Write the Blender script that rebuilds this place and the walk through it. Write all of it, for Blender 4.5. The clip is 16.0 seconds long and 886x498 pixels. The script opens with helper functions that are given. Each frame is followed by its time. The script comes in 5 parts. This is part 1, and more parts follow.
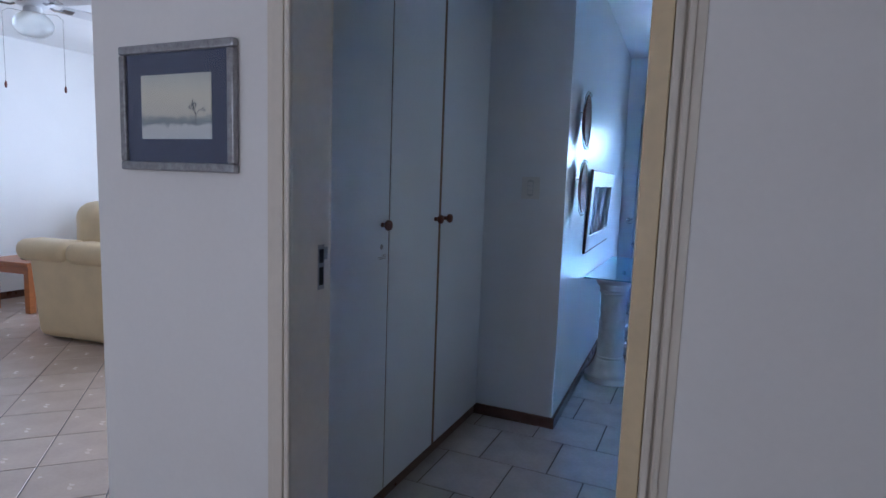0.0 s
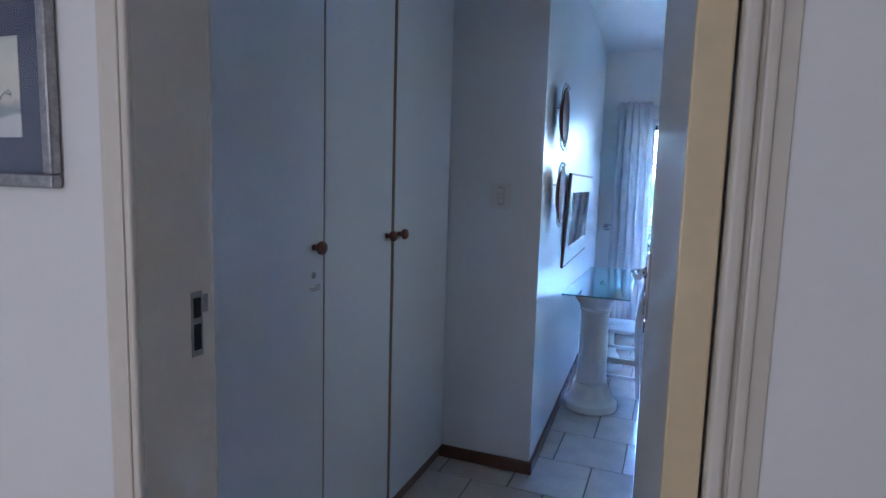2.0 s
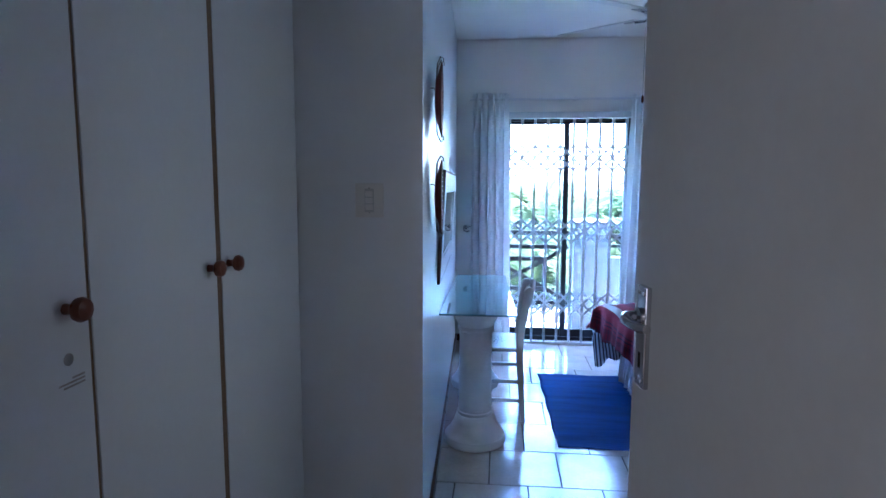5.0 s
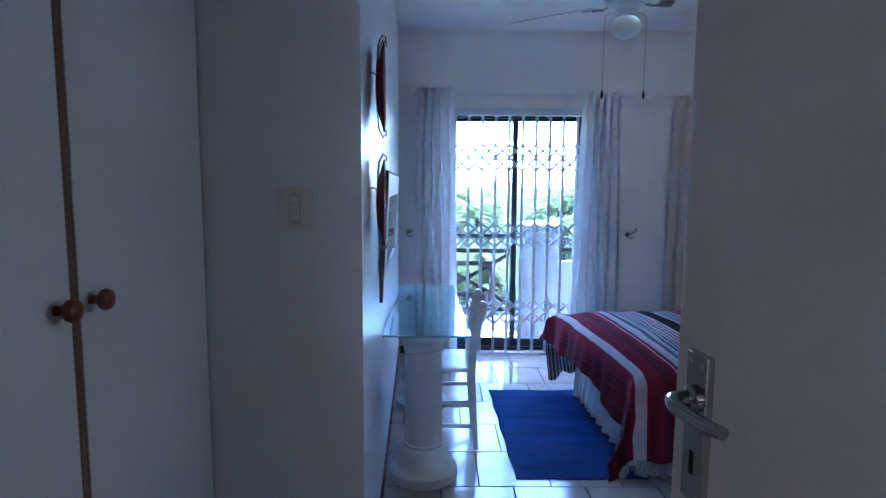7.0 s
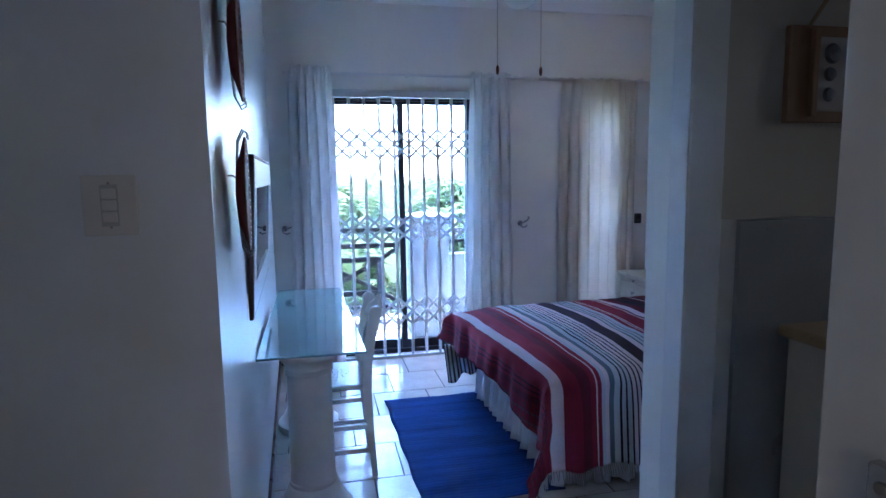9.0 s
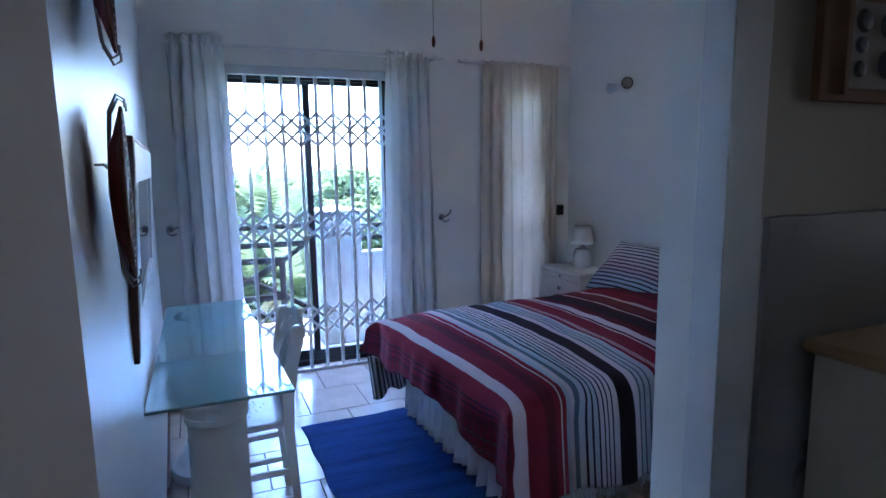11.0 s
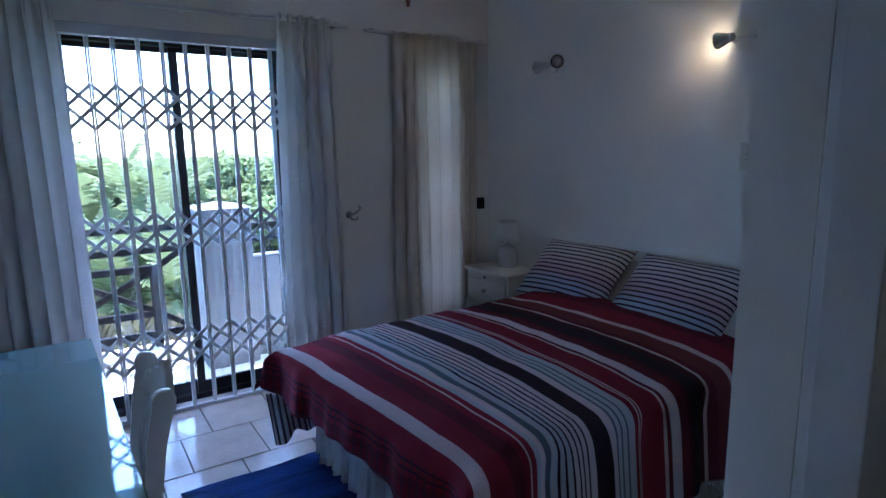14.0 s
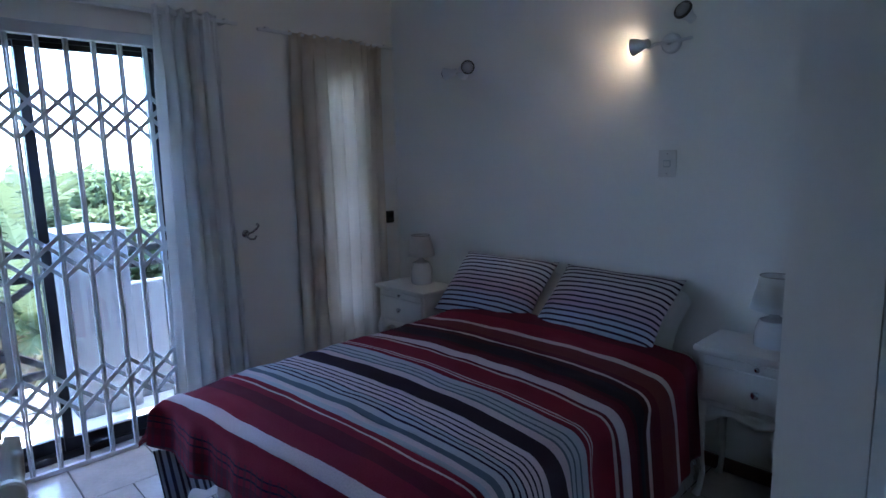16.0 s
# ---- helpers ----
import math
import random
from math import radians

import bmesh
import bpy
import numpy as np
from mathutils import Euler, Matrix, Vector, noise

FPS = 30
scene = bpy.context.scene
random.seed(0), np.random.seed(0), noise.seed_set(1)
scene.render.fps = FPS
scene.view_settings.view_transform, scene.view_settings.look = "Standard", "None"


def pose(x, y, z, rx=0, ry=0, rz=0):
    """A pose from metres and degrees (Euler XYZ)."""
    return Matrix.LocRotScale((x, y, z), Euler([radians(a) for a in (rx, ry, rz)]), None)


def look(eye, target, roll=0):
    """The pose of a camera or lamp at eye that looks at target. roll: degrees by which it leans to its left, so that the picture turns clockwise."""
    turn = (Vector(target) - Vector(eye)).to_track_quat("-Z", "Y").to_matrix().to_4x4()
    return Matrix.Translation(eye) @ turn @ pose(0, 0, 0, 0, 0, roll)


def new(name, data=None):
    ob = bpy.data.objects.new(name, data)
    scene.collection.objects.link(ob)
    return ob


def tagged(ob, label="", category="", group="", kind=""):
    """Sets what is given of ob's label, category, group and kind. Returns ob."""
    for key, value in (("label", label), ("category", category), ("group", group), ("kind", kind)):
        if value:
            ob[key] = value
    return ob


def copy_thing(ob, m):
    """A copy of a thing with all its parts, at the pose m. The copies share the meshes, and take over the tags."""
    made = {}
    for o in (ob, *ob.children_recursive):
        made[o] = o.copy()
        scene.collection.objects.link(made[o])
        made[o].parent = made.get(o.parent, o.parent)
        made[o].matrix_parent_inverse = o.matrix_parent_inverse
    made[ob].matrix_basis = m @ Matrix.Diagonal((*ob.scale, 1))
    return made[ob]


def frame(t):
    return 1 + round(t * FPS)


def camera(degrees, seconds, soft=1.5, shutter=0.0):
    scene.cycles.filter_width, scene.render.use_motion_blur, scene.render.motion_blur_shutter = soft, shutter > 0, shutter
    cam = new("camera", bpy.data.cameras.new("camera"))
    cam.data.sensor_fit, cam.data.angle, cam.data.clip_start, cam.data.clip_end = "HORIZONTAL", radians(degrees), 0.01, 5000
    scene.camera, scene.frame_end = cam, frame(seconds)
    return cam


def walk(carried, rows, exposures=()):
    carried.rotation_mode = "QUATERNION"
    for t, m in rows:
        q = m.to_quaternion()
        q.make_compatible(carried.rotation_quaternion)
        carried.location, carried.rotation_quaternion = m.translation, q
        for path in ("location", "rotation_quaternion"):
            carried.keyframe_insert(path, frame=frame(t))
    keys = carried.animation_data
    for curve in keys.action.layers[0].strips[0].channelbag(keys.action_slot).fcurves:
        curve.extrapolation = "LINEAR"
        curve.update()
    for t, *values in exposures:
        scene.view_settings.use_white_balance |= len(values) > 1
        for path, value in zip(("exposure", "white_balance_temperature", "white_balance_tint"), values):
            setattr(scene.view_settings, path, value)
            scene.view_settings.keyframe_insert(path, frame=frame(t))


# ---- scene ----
cam = camera(75.0, 16.0)
PATH = [
    (0, (0.09, -0.15, 1.416), (-0.73, 1.658, 1.177), 2.0),
    (0.5, (0.055, -0.056, 1.419), (-0.761, 1.755, 1.182), 1.7),
    (1, (0.017, 0.054, 1.424), (-0.767, 1.879, 1.189), 1.8),
    (1.5, (-0.007, 0.19, 1.436), (-0.767, 2.025, 1.203), 1.7),
    (2, (-0.044, 0.324, 1.443), (-0.777, 2.17, 1.213), 1.6),
    (2.5, (-0.082, 0.425, 1.444), (-0.788, 2.283, 1.22), 1.5),
    (3, (-0.137, 0.526, 1.447), (-0.8, 2.401, 1.226), 1.3),
    (3.5, (-0.214, 0.622, 1.456), (-0.784, 2.526, 1.239), 1.0),
    (4, (-0.273, 0.709, 1.445), (-0.721, 2.647, 1.23), 0.7),
    (4.2, (-0.326, 0.766, 1.433), (-0.7, 2.719, 1.22), 0.4),
    (6.5, (-0.373, 1.214, 1.461), (-0.441, 3.201, 1.239), 0.7),
    (7, (-0.401, 1.329, 1.459), (-0.387, 3.316, 1.237), 0.4),
    (7.5, (-0.431, 1.44, 1.446), (-0.303, 3.423, 1.221), 0.2),
    (8, (-0.438, 1.509, 1.445), (-0.19, 3.48, 1.214), -0.2),
    (8.5, (-0.425, 1.618, 1.438), (-0.074, 3.572, 1.196), -0.5),
    (9, (-0.411, 1.737, 1.435), (0.007, 3.677, 1.185), -0.8),
    (11.5, (-0.486, 2.307, 1.435), (0.363, 4.094, 1.139), -0.9),
    (12, (-0.451, 2.417, 1.435), (0.467, 4.167, 1.132), -1.0),
    (12.5, (-0.449, 2.523, 1.44), (0.527, 4.24, 1.128), -1.0),
    (13, (-0.391, 2.617, 1.446), (0.612, 4.317, 1.121), -0.9),
    (13.5, (-0.359, 2.69, 1.448), (0.678, 4.368, 1.119), -1.0),
    (14, (-0.333, 2.774, 1.451), (0.748, 4.422, 1.112), -0.9),
    (14.5, (-0.31, 2.869, 1.45), (0.837, 4.473, 1.111), -1.0),
    (15, (-0.289, 2.936, 1.448), (0.934, 4.484, 1.116), -1.2),
    (15.5, (-0.276, 2.994, 1.446), (1.025, 4.479, 1.124), -1.4),
    (16, (-0.268, 3.036, 1.44), (1.099, 4.464, 1.135), -1.4),
]
EXPOSURES = [(0, 5.7, 4230, 12), (2, 6.0, 4270, 12), (3, 6.05, 4320, 13), (4.2, 5.92, 4370, 13), (6.5, 5.45, 4440, 14), (9, 5.52, 4560, 15), (11.5, 5.18, 4720, 15), (13, 4.85, 4820, 15), (14.5, 4.38, 4930, 14), (16, 4.58, 4950, 14)]
walk(cam, [(t, look(eye, target, roll)) for t, eye, target, roll in PATH], EXPOSURES)

# ---- world, sun, stand-in daylight and a fill lamp ----
world = bpy.data.worlds.new("World")
scene.world = world
world.use_nodes = True
wn = world.node_tree.nodes
sky = wn.new("ShaderNodeTexSky")
sky.sky_type = "NISHITA"
sky.sun_disc = False
SUN_FROM = Vector((0.30, 0.36, 1.4)).normalized()
sky.sun_elevation = math.asin(SUN_FROM.z)
sky.sun_rotation = math.atan2(SUN_FROM.x, SUN_FROM.y)
sky.air_density, sky.dust_density, sky.ozone_density = 1.0, 1.5, 1.0
wn["Background"].inputs["Strength"].default_value = 0.125
world.node_tree.links.new(sky.outputs[0], wn["Background"].inputs["Color"])

sun = new("sun", bpy.data.lights.new("sun", "SUN"))
sun.data.energy, sun.data.angle, sun.data.color = 3.0, radians(0.6), (1.0, 0.95, 0.88)
sun.matrix_world = look(SUN_FROM * 30, (0, 0, 0))


def area_light(name, eye, target, w, h, power, color=(0.86, 0.93, 1.0)):
    ob = new(name, bpy.data.lights.new(name, "AREA"))
    ob.data.shape, ob.data.size, ob.data.size_y = "RECTANGLE", w, h
    ob.data.energy, ob.data.color = power, color
    ob.matrix_world = look(eye, target)
    return ob


# area lamps standing in for daylight from unseen lounge and hall windows
area_light("lounge_daylight", (-4.0, 5.1, 1.5), (-5.2, 0.0, 1.2), 2.6, 1.8, 2.4, (1.0, 0.88, 0.77))
area_light("hall_daylight", (-1.3, -2.12, 1.4), (-1.3, 1.0, 1.3), 1.2, 1.6, 0.32, (1.0, 0.74, 0.53))
# added fill lamp inside the bathroom, aimed at the cupboard; no window behind it
area_light("bathroom_fill", (2.08, 2.60, 1.5), (-1.1, 2.15, 1.2), 0.6, 0.9, 0.035, (1.0, 0.84, 0.62)).data.spread = radians(70)

# ---- materials ----


def mat(name, col, rough=0.5, metal=0.0, var=0.08, scale=2.5, fine=90.0, bump=0.05, dist=0.002, stretch=(1, 1, 1), spec=0.5, rnd=0.0):
    """A plain surface with broad stains, fine grain and relief."""
    m = bpy.data.materials.new(name)
    m.use_nodes = True
    nt, b = m.node_tree, m.node_tree.nodes["Principled BSDF"]
    N, L = nt.nodes.new, nt.links.new
    tc = N("ShaderNodeTexCoord")
    mp = N("ShaderNodeMapping")
    mp.inputs["Scale"].default_value = stretch
    L(tc.outputs["Object"], mp.inputs["Vector"])
    n1, n2 = N("ShaderNodeTexNoise"), N("ShaderNodeTexNoise")
    n1.inputs["Scale"].default_value, n1.inputs["Detail"].default_value = scale, 5
    n2.inputs["Scale"].default_value, n2.inputs["Detail"].default_value = fine, 3
    L(mp.outputs[0], n1.inputs["Vector"])
    L(mp.outputs[0], n2.inputs["Vector"])
    ad = N("ShaderNodeMath")
    ad.operation = "MULTIPLY_ADD"
    L(n2.outputs["Fac"], ad.inputs[0])
    ad.inputs[1].default_value = 0.4
    L(n1.outputs["Fac"], ad.inputs[2])
    ramp = N("ShaderNodeValToRGB")
    e = ramp.color_ramp.elements
    e[0].position, e[1].position = 0.45, 0.95
    e[0].color = tuple(max(0, c * (1 - var)) for c in col) + (1,)
    e[1].color = tuple(min(1, c * (1 + var * 0.7)) for c in col) + (1,)
    L(ad.outputs[0], ramp.inputs["Fac"])
    out = ramp.outputs["Color"]
    if rnd:
        oi, hsv, mr = N("ShaderNodeObjectInfo"), N("ShaderNodeHueSaturation"), N("ShaderNodeMapRange")
        L(oi.outputs["Random"], mr.inputs["Value"])
        mr.inputs["To Min"].default_value, mr.inputs["To Max"].default_value = 1 - rnd, 1 + rnd
        L(mr.outputs[0], hsv.inputs["Value"])
        L(out, hsv.inputs["Color"])
        out = hsv.outputs["Color"]
    L(out, b.inputs["Base Color"])
    rr = N("ShaderNodeMapRange")
    L(n1.outputs["Fac"], rr.inputs["Value"])
    rr.inputs["To Min"].default_value, rr.inputs["To Max"].default_value = max(0, rough - 0.08), min(1, rough + 0.08)
    L(rr.outputs[0], b.inputs["Roughness"])
    b.inputs["Metallic"].default_value = metal
    b.inputs["Specular IOR Level"].default_value = spec
    if bump:
        bp = N("ShaderNodeBump")
        bp.inputs["Strength"].default_value, bp.inputs["Distance"].default_value = bump, dist
        L(ad.outputs[0], bp.inputs["Height"])
        L(bp.outputs[0], b.inputs["Normal"])
    return m


def cloth(name, col, translucent=0.35, weave=220.0, var=0.08):
    """Fabric: diffuse with light passing through it."""
    m = mat(name, col, 0.9, var=var, scale=4, fine=weave, bump=0.3, dist=0.001, spec=0.15)
    nt = m.node_tree
    b = nt.nodes["Principled BSDF"]
    tr, mx = nt.nodes.new("ShaderNodeBsdfTranslucent"), nt.nodes.new("ShaderNodeMixShader")
    tr.inputs["Color"].default_value = (*col, 1)
    mx.inputs[0].default_value = translucent
    nt.links.new(b.outputs[0], mx.inputs[1])
    nt.links.new(tr.outputs[0], mx.inputs[2])
    nt.links.new(mx.outputs[0], nt.nodes["Material Output"].inputs["Surface"])
    return m


def glass(name, col=(1, 1, 1), rough=0.0):
    m = bpy.data.materials.new(name)
    m.use_nodes = True
    b = m.node_tree.nodes["Principled BSDF"]
    b.inputs["Base Color"].default_value = (*col, 1)
    b.inputs["Roughness"].default_value = rough
    b.inputs["Transmission Weight"].default_value = 1
    b.inputs["IOR"].default_value = 1.45
    return m


def glow(name, col, strength):
    m = bpy.data.materials.new(name)
    m.use_nodes = True
    b = m.node_tree.nodes["Principled BSDF"]
    b.inputs["Emission Color"].default_value = (*col, 1)
    b.inputs["Emission Strength"].default_value = strength
    return m


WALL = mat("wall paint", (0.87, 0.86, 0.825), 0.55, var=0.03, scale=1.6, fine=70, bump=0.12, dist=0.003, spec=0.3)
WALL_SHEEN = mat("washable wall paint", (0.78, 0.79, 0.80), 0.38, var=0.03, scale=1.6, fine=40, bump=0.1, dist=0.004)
CEIL = mat("ceiling paint", (0.89, 0.89, 0.88), 0.8, var=0.03, bump=0.08)
CREAM = mat("cream enamel", (0.74, 0.69, 0.58), 0.38, var=0.06, scale=5, fine=40, bump=0.08)
FRAME_WHITE = mat("white enamel frame", (0.78, 0.79, 0.80), 0.35, var=0.05, scale=5, bump=0.06)
DOOR_WHITE = mat("white door enamel", (0.74, 0.74, 0.72), 0.42, var=0.05, scale=3, fine=50, bump=0.05)
CUPBOARD = mat("white melamine cupboard", (0.74, 0.76, 0.77), 0.38, var=0.04, scale=2, fine=60, bump=0.04)
STOP_CREAM = mat("yellowed cream enamel", (0.72, 0.60, 0.36), 0.4, var=0.12, scale=4, fine=40, bump=0.08)
DARK_EDGE = mat("dark wooden edging", (0.17, 0.11, 0.06), 0.5, var=0.3, scale=6, fine=50, stretch=(1, 1, 0.08), bump=0.15)
EDGE_WOOD = mat("bare wooden edging", (0.32, 0.22, 0.10), 0.5, var=0.3, scale=6, fine=50, stretch=(1, 1, 0.08), bump=0.15)
SKIRT = mat("brown varnished skirting", (0.11, 0.055, 0.035), 0.3, var=0.3, scale=9, fine=60, bump=0.08)
KNOB = mat("turned stained wood", (0.16, 0.055, 0.03), 0.3, var=0.25, scale=20, fine=120, bump=0.05)
CHROME = mat("chrome", (0.50, 0.50, 0.52), 0.12, 1.0, var=0.06, scale=20, bump=0.02)
DULL_METAL = mat("dull steel", (0.42, 0.40, 0.37), 0.38, 1.0, var=0.2, scale=30, bump=0.1)
BLACK = mat("black plastic", (0.015, 0.015, 0.017), 0.35, bump=0.03)
DARK = mat("dark cavity", (0.01, 0.01, 0.01), 0.8, bump=0)
PLASTIC = mat("ivory plastic", (0.72, 0.70, 0.66), 0.35, var=0.04, bump=0.02)
GROUT = mat("tile grout", (0.10, 0.085, 0.075), 0.9, var=0.2, scale=12)
TILE = mat("glazed beige floor tile", (0.52, 0.46, 0.405), 0.16, var=0.14, scale=7, fine=60, bump=0.03, rnd=0.05)
TILE_LOUNGE = mat("pale lounge floor tile", (0.52, 0.42, 0.33), 0.25, var=0.1, scale=6, fine=60, bump=0.03, rnd=0.04)
ALU_DARK = mat("dark bronze aluminium", (0.02, 0.02, 0.024), 0.4, 0.3, bump=0.03)
GATE_WHITE = mat("white powder coated steel", (0.62, 0.65, 0.69), 0.4, var=0.05, bump=0.04)
GLASS = glass("window glass")
DESK_GLASS = glass("sea green glass", (0.58, 0.86, 0.93), 0.03)
DESK_GLASS.node_tree.nodes["Principled BSDF"].inputs["Transmission Weight"].default_value = 0.62
DESK_GLASS.node_tree.nodes["Principled BSDF"].inputs["IOR"].default_value = 1.8
PLASTER = mat("white plaster", (0.82, 0.82, 0.80), 0.6, var=0.05, scale=8, bump=0.15)
CHAIR_WHITE = mat("white painted chair wood", (0.78, 0.78, 0.77), 0.35, var=0.06, scale=6, fine=40, stretch=(1, 1, 0.2), bump=0.06)
CURTAIN = cloth("heavy cream curtain", (0.86, 0.86, 0.86), 0.48)
SHEER = cloth("thin cream curtain", (0.82, 0.76, 0.67), 0.40)
SKIRT_CLOTH = cloth("white valance cloth", (0.80, 0.82, 0.86), 0.25)
SHEET = cloth("white bed linen", (0.8, 0.8, 0.8), 0.1)
SOFA = mat("cream leather", (0.74, 0.60, 0.34), 0.45, var=0.1, scale=5, fine=140, bump=0.2)
ORANGE_WOOD = mat("orange varnished pine", (0.40, 0.15, 0.04), 0.3, var=0.3, scale=5, fine=40, stretch=(0.2, 1, 1))
SILVER = mat("silver leaf frame", (0.36, 0.36, 0.37), 0.42, 0.7, var=0.3, scale=40, fine=160, bump=0.25)
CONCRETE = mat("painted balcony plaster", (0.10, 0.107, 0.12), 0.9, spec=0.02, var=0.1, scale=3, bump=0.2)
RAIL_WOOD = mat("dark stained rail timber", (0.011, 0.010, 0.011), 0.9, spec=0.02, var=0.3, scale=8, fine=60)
BALCONY = mat("pale balcony tile", (0.46, 0.44, 0.41), 0.7, spec=0.1, var=0.1, scale=5)
GRASS = mat("lawn", (0.060, 0.090, 0.030), 0.9, spec=0.02, var=0.4, scale=0.8, fine=30, bump=0.4, dist=0.03)
PATHWAY = mat("pale paving", (0.5, 0.47, 0.42), 0.9, var=0.2)
BARK = mat("grey palm bark", (0.16, 0.125, 0.085), 0.9, spec=0.02, var=0.3, scale=6, fine=40, bump=0.4, dist=0.02)
LEAF = cloth("broad green foliage", (0.080, 0.105, 0.042), 0.3, 6.0, 0.45)
LEAF_PALM = cloth("palm foliage", (0.080, 0.098, 0.045), 0.3, 8.0, 0.4)
LEAF_DRY = mat("dry palm leaf", (0.17, 0.13, 0.065), 0.8, spec=0.02, var=0.3, scale=3, bump=0.05)
for m in (LEAF, LEAF_PALM):
    m.node_tree.nodes["Principled BSDF"].inputs["Specular IOR Level"].default_value = 0.03
FAN_WHITE = mat("white fan enamel", (0.76, 0.77, 0.78), 0.35, bump=0.02)
OPAL = glass("frosted glass shade", (0.92, 0.95, 0.93), 0.35)
BULB = glow("lit bulb", (1.0, 0.68, 0.34), 1.8)
BULB_OFF = mat("unlit reflector bulb", (0.6, 0.6, 0.62), 0.15, 0.6, bump=0)

# ---- mesh helpers ----


def mesh_of(name, bm, material, smooth=False):
    bmesh.ops.recalc_face_normals(bm, faces=bm.faces)
    me = bpy.data.meshes.new(name)
    layer = bm.faces.layers.int.get("flat")
    round_ = [not f[layer] for f in bm.faces] if layer else None
    bm.to_mesh(me)
    bm.free()
    for mt in material if isinstance(material, (list, tuple)) else (material,):
        me.materials.append(mt)
    if smooth:
        me.shade_smooth()
        me.set_sharp_from_angle(angle=radians(38))
        if round_:
            me.polygons.foreach_set("use_smooth", round_)  # broad faces stay flat, their edges round
    return me


def part(name, bm, material, parent, label="", smooth=True):
    ob = new(name, mesh_of(name, bm, material, smooth))
    ob.parent = parent
    return tagged(ob, label)


def thing(name, label, category, m=None, group=""):
    ob = new(name)
    ob.empty_display_size = 0.1
    if m is not None:
        ob.matrix_basis = m
    return tagged(ob, label, category, group)


def single(name, bm, material, label, category, m=None, group="", smooth=True):
    ob = new(name, mesh_of(name, bm, material, smooth))
    if m is not None:
        ob.matrix_basis = m
    return tagged(ob, label, category, group)


def add_box(bm, a, b, bevel=0.0, seg=2):
    """A box from corner a to corner b."""
    c = [(p + q) / 2 for p, q in zip(a, b)]
    d = [abs(q - p) for p, q in zip(a, b)]
    flat = bm.faces.layers.int.get("flat") or bm.faces.layers.int.new("flat")
    before = set(bm.faces)
    vs = bmesh.ops.create_cube(bm, size=1, matrix=Matrix.LocRotScale(c, None, d))["verts"]
    if bevel:
        es = list({e for v in vs for e in v.link_edges})
        bmesh.ops.bevel(bm, geom=es, offset=min(bevel, min(d) * 0.45), segments=seg, profile=0.5, affect="EDGES")
    if bevel < 0.03:
        for f in set(bm.faces) - before:
            f.normal_update()
            if max(abs(f.normal.x), abs(f.normal.y), abs(f.normal.z)) > 0.9999:
                f[flat] = 1
    return bm


def box(a, b, bevel=0.0, seg=2):
    return add_box(bmesh.new(), a, b, bevel, seg)


def add_bar(bm, p, q, w, d=None, n=4, bevel=0.0):
    """A bar of section w x d from p to q (n sides; n=4 is square)."""
    p, q = Vector(p), Vector(q)
    v = q - p
    if n == 4:
        m = Matrix.Translation((p + q) / 2) @ v.to_track_quat("Z", "Y").to_matrix().to_4x4() @ Matrix.Diagonal((w, d or w, v.length, 1))
        vs = bmesh.ops.create_cube(bm, size=1, matrix=m)["verts"]
        if bevel:
            bmesh.ops.bevel(bm, geom=list({e for k in vs for e in k.link_edges}), offset=bevel, segments=1, affect="EDGES")
    else:
        m = Matrix.Translation((p + q) / 2) @ v.to_track_quat("Z", "Y").to_matrix().to_4x4()
        bmesh.ops.create_cone(bm, cap_ends=True, segments=n, radius1=w / 2, radius2=(d or w) / 2, depth=v.length, matrix=m)
    return bm


def add_lathe(bm, profile, m=None, seg=24, squash=1.0):
    """Turn a profile of (radius, height) round z."""
    m = m or Matrix()
    rings = []
    for r, z in profile:
        rings.append([bm.verts.new(m @ Vector((r * math.cos(a), squash * r * math.sin(a), z))) for a in (2 * math.pi * k / seg for k in range(seg))])
    for r0, r1 in zip(rings, rings[1:]):
        for k in range(seg):
            bm.faces.new((r0[k], r0[(k + 1) % seg], r1[(k + 1) % seg], r1[k]))
    bm.faces.new(rings[0][::-1])
    bm.faces.new(rings[-1])
    return bm


def lathe(profile, m=None, seg=24):
    return add_lathe(bmesh.new(), profile, m, seg)


def add_tube(bm, pts, r, seg=8):
    """A round tube along points; r is a number or a list."""
    pts = [Vector(p) for p in pts]
    rings, side = [], None
    for i, p in enumerate(pts):
        d = (pts[min(i + 1, len(pts) - 1)] - pts[max(i - 1, 0)]).normalized()
        if side is None:
            side = d.orthogonal().normalized()
        side = (side - d * side.dot(d)).normalized()
        up = d.cross(side)
        rr = r[i] if isinstance(r, (list, tuple)) else r
        rings.append([bm.verts.new(p + rr * (math.cos(a) * side + math.sin(a) * up)) for a in (2 * math.pi * k / seg for k in range(seg))])
    for r0, r1 in zip(rings, rings[1:]):
        for k in range(seg):
            bm.faces.new((r0[k], r0[(k + 1) % seg], r1[(k + 1) % seg], r1[k]))
    bm.faces.new(rings[0][::-1])
    bm.faces.new(rings[-1])
    return bm


def tube(pts, r, seg=8):
    return add_tube(bmesh.new(), pts, r, seg)


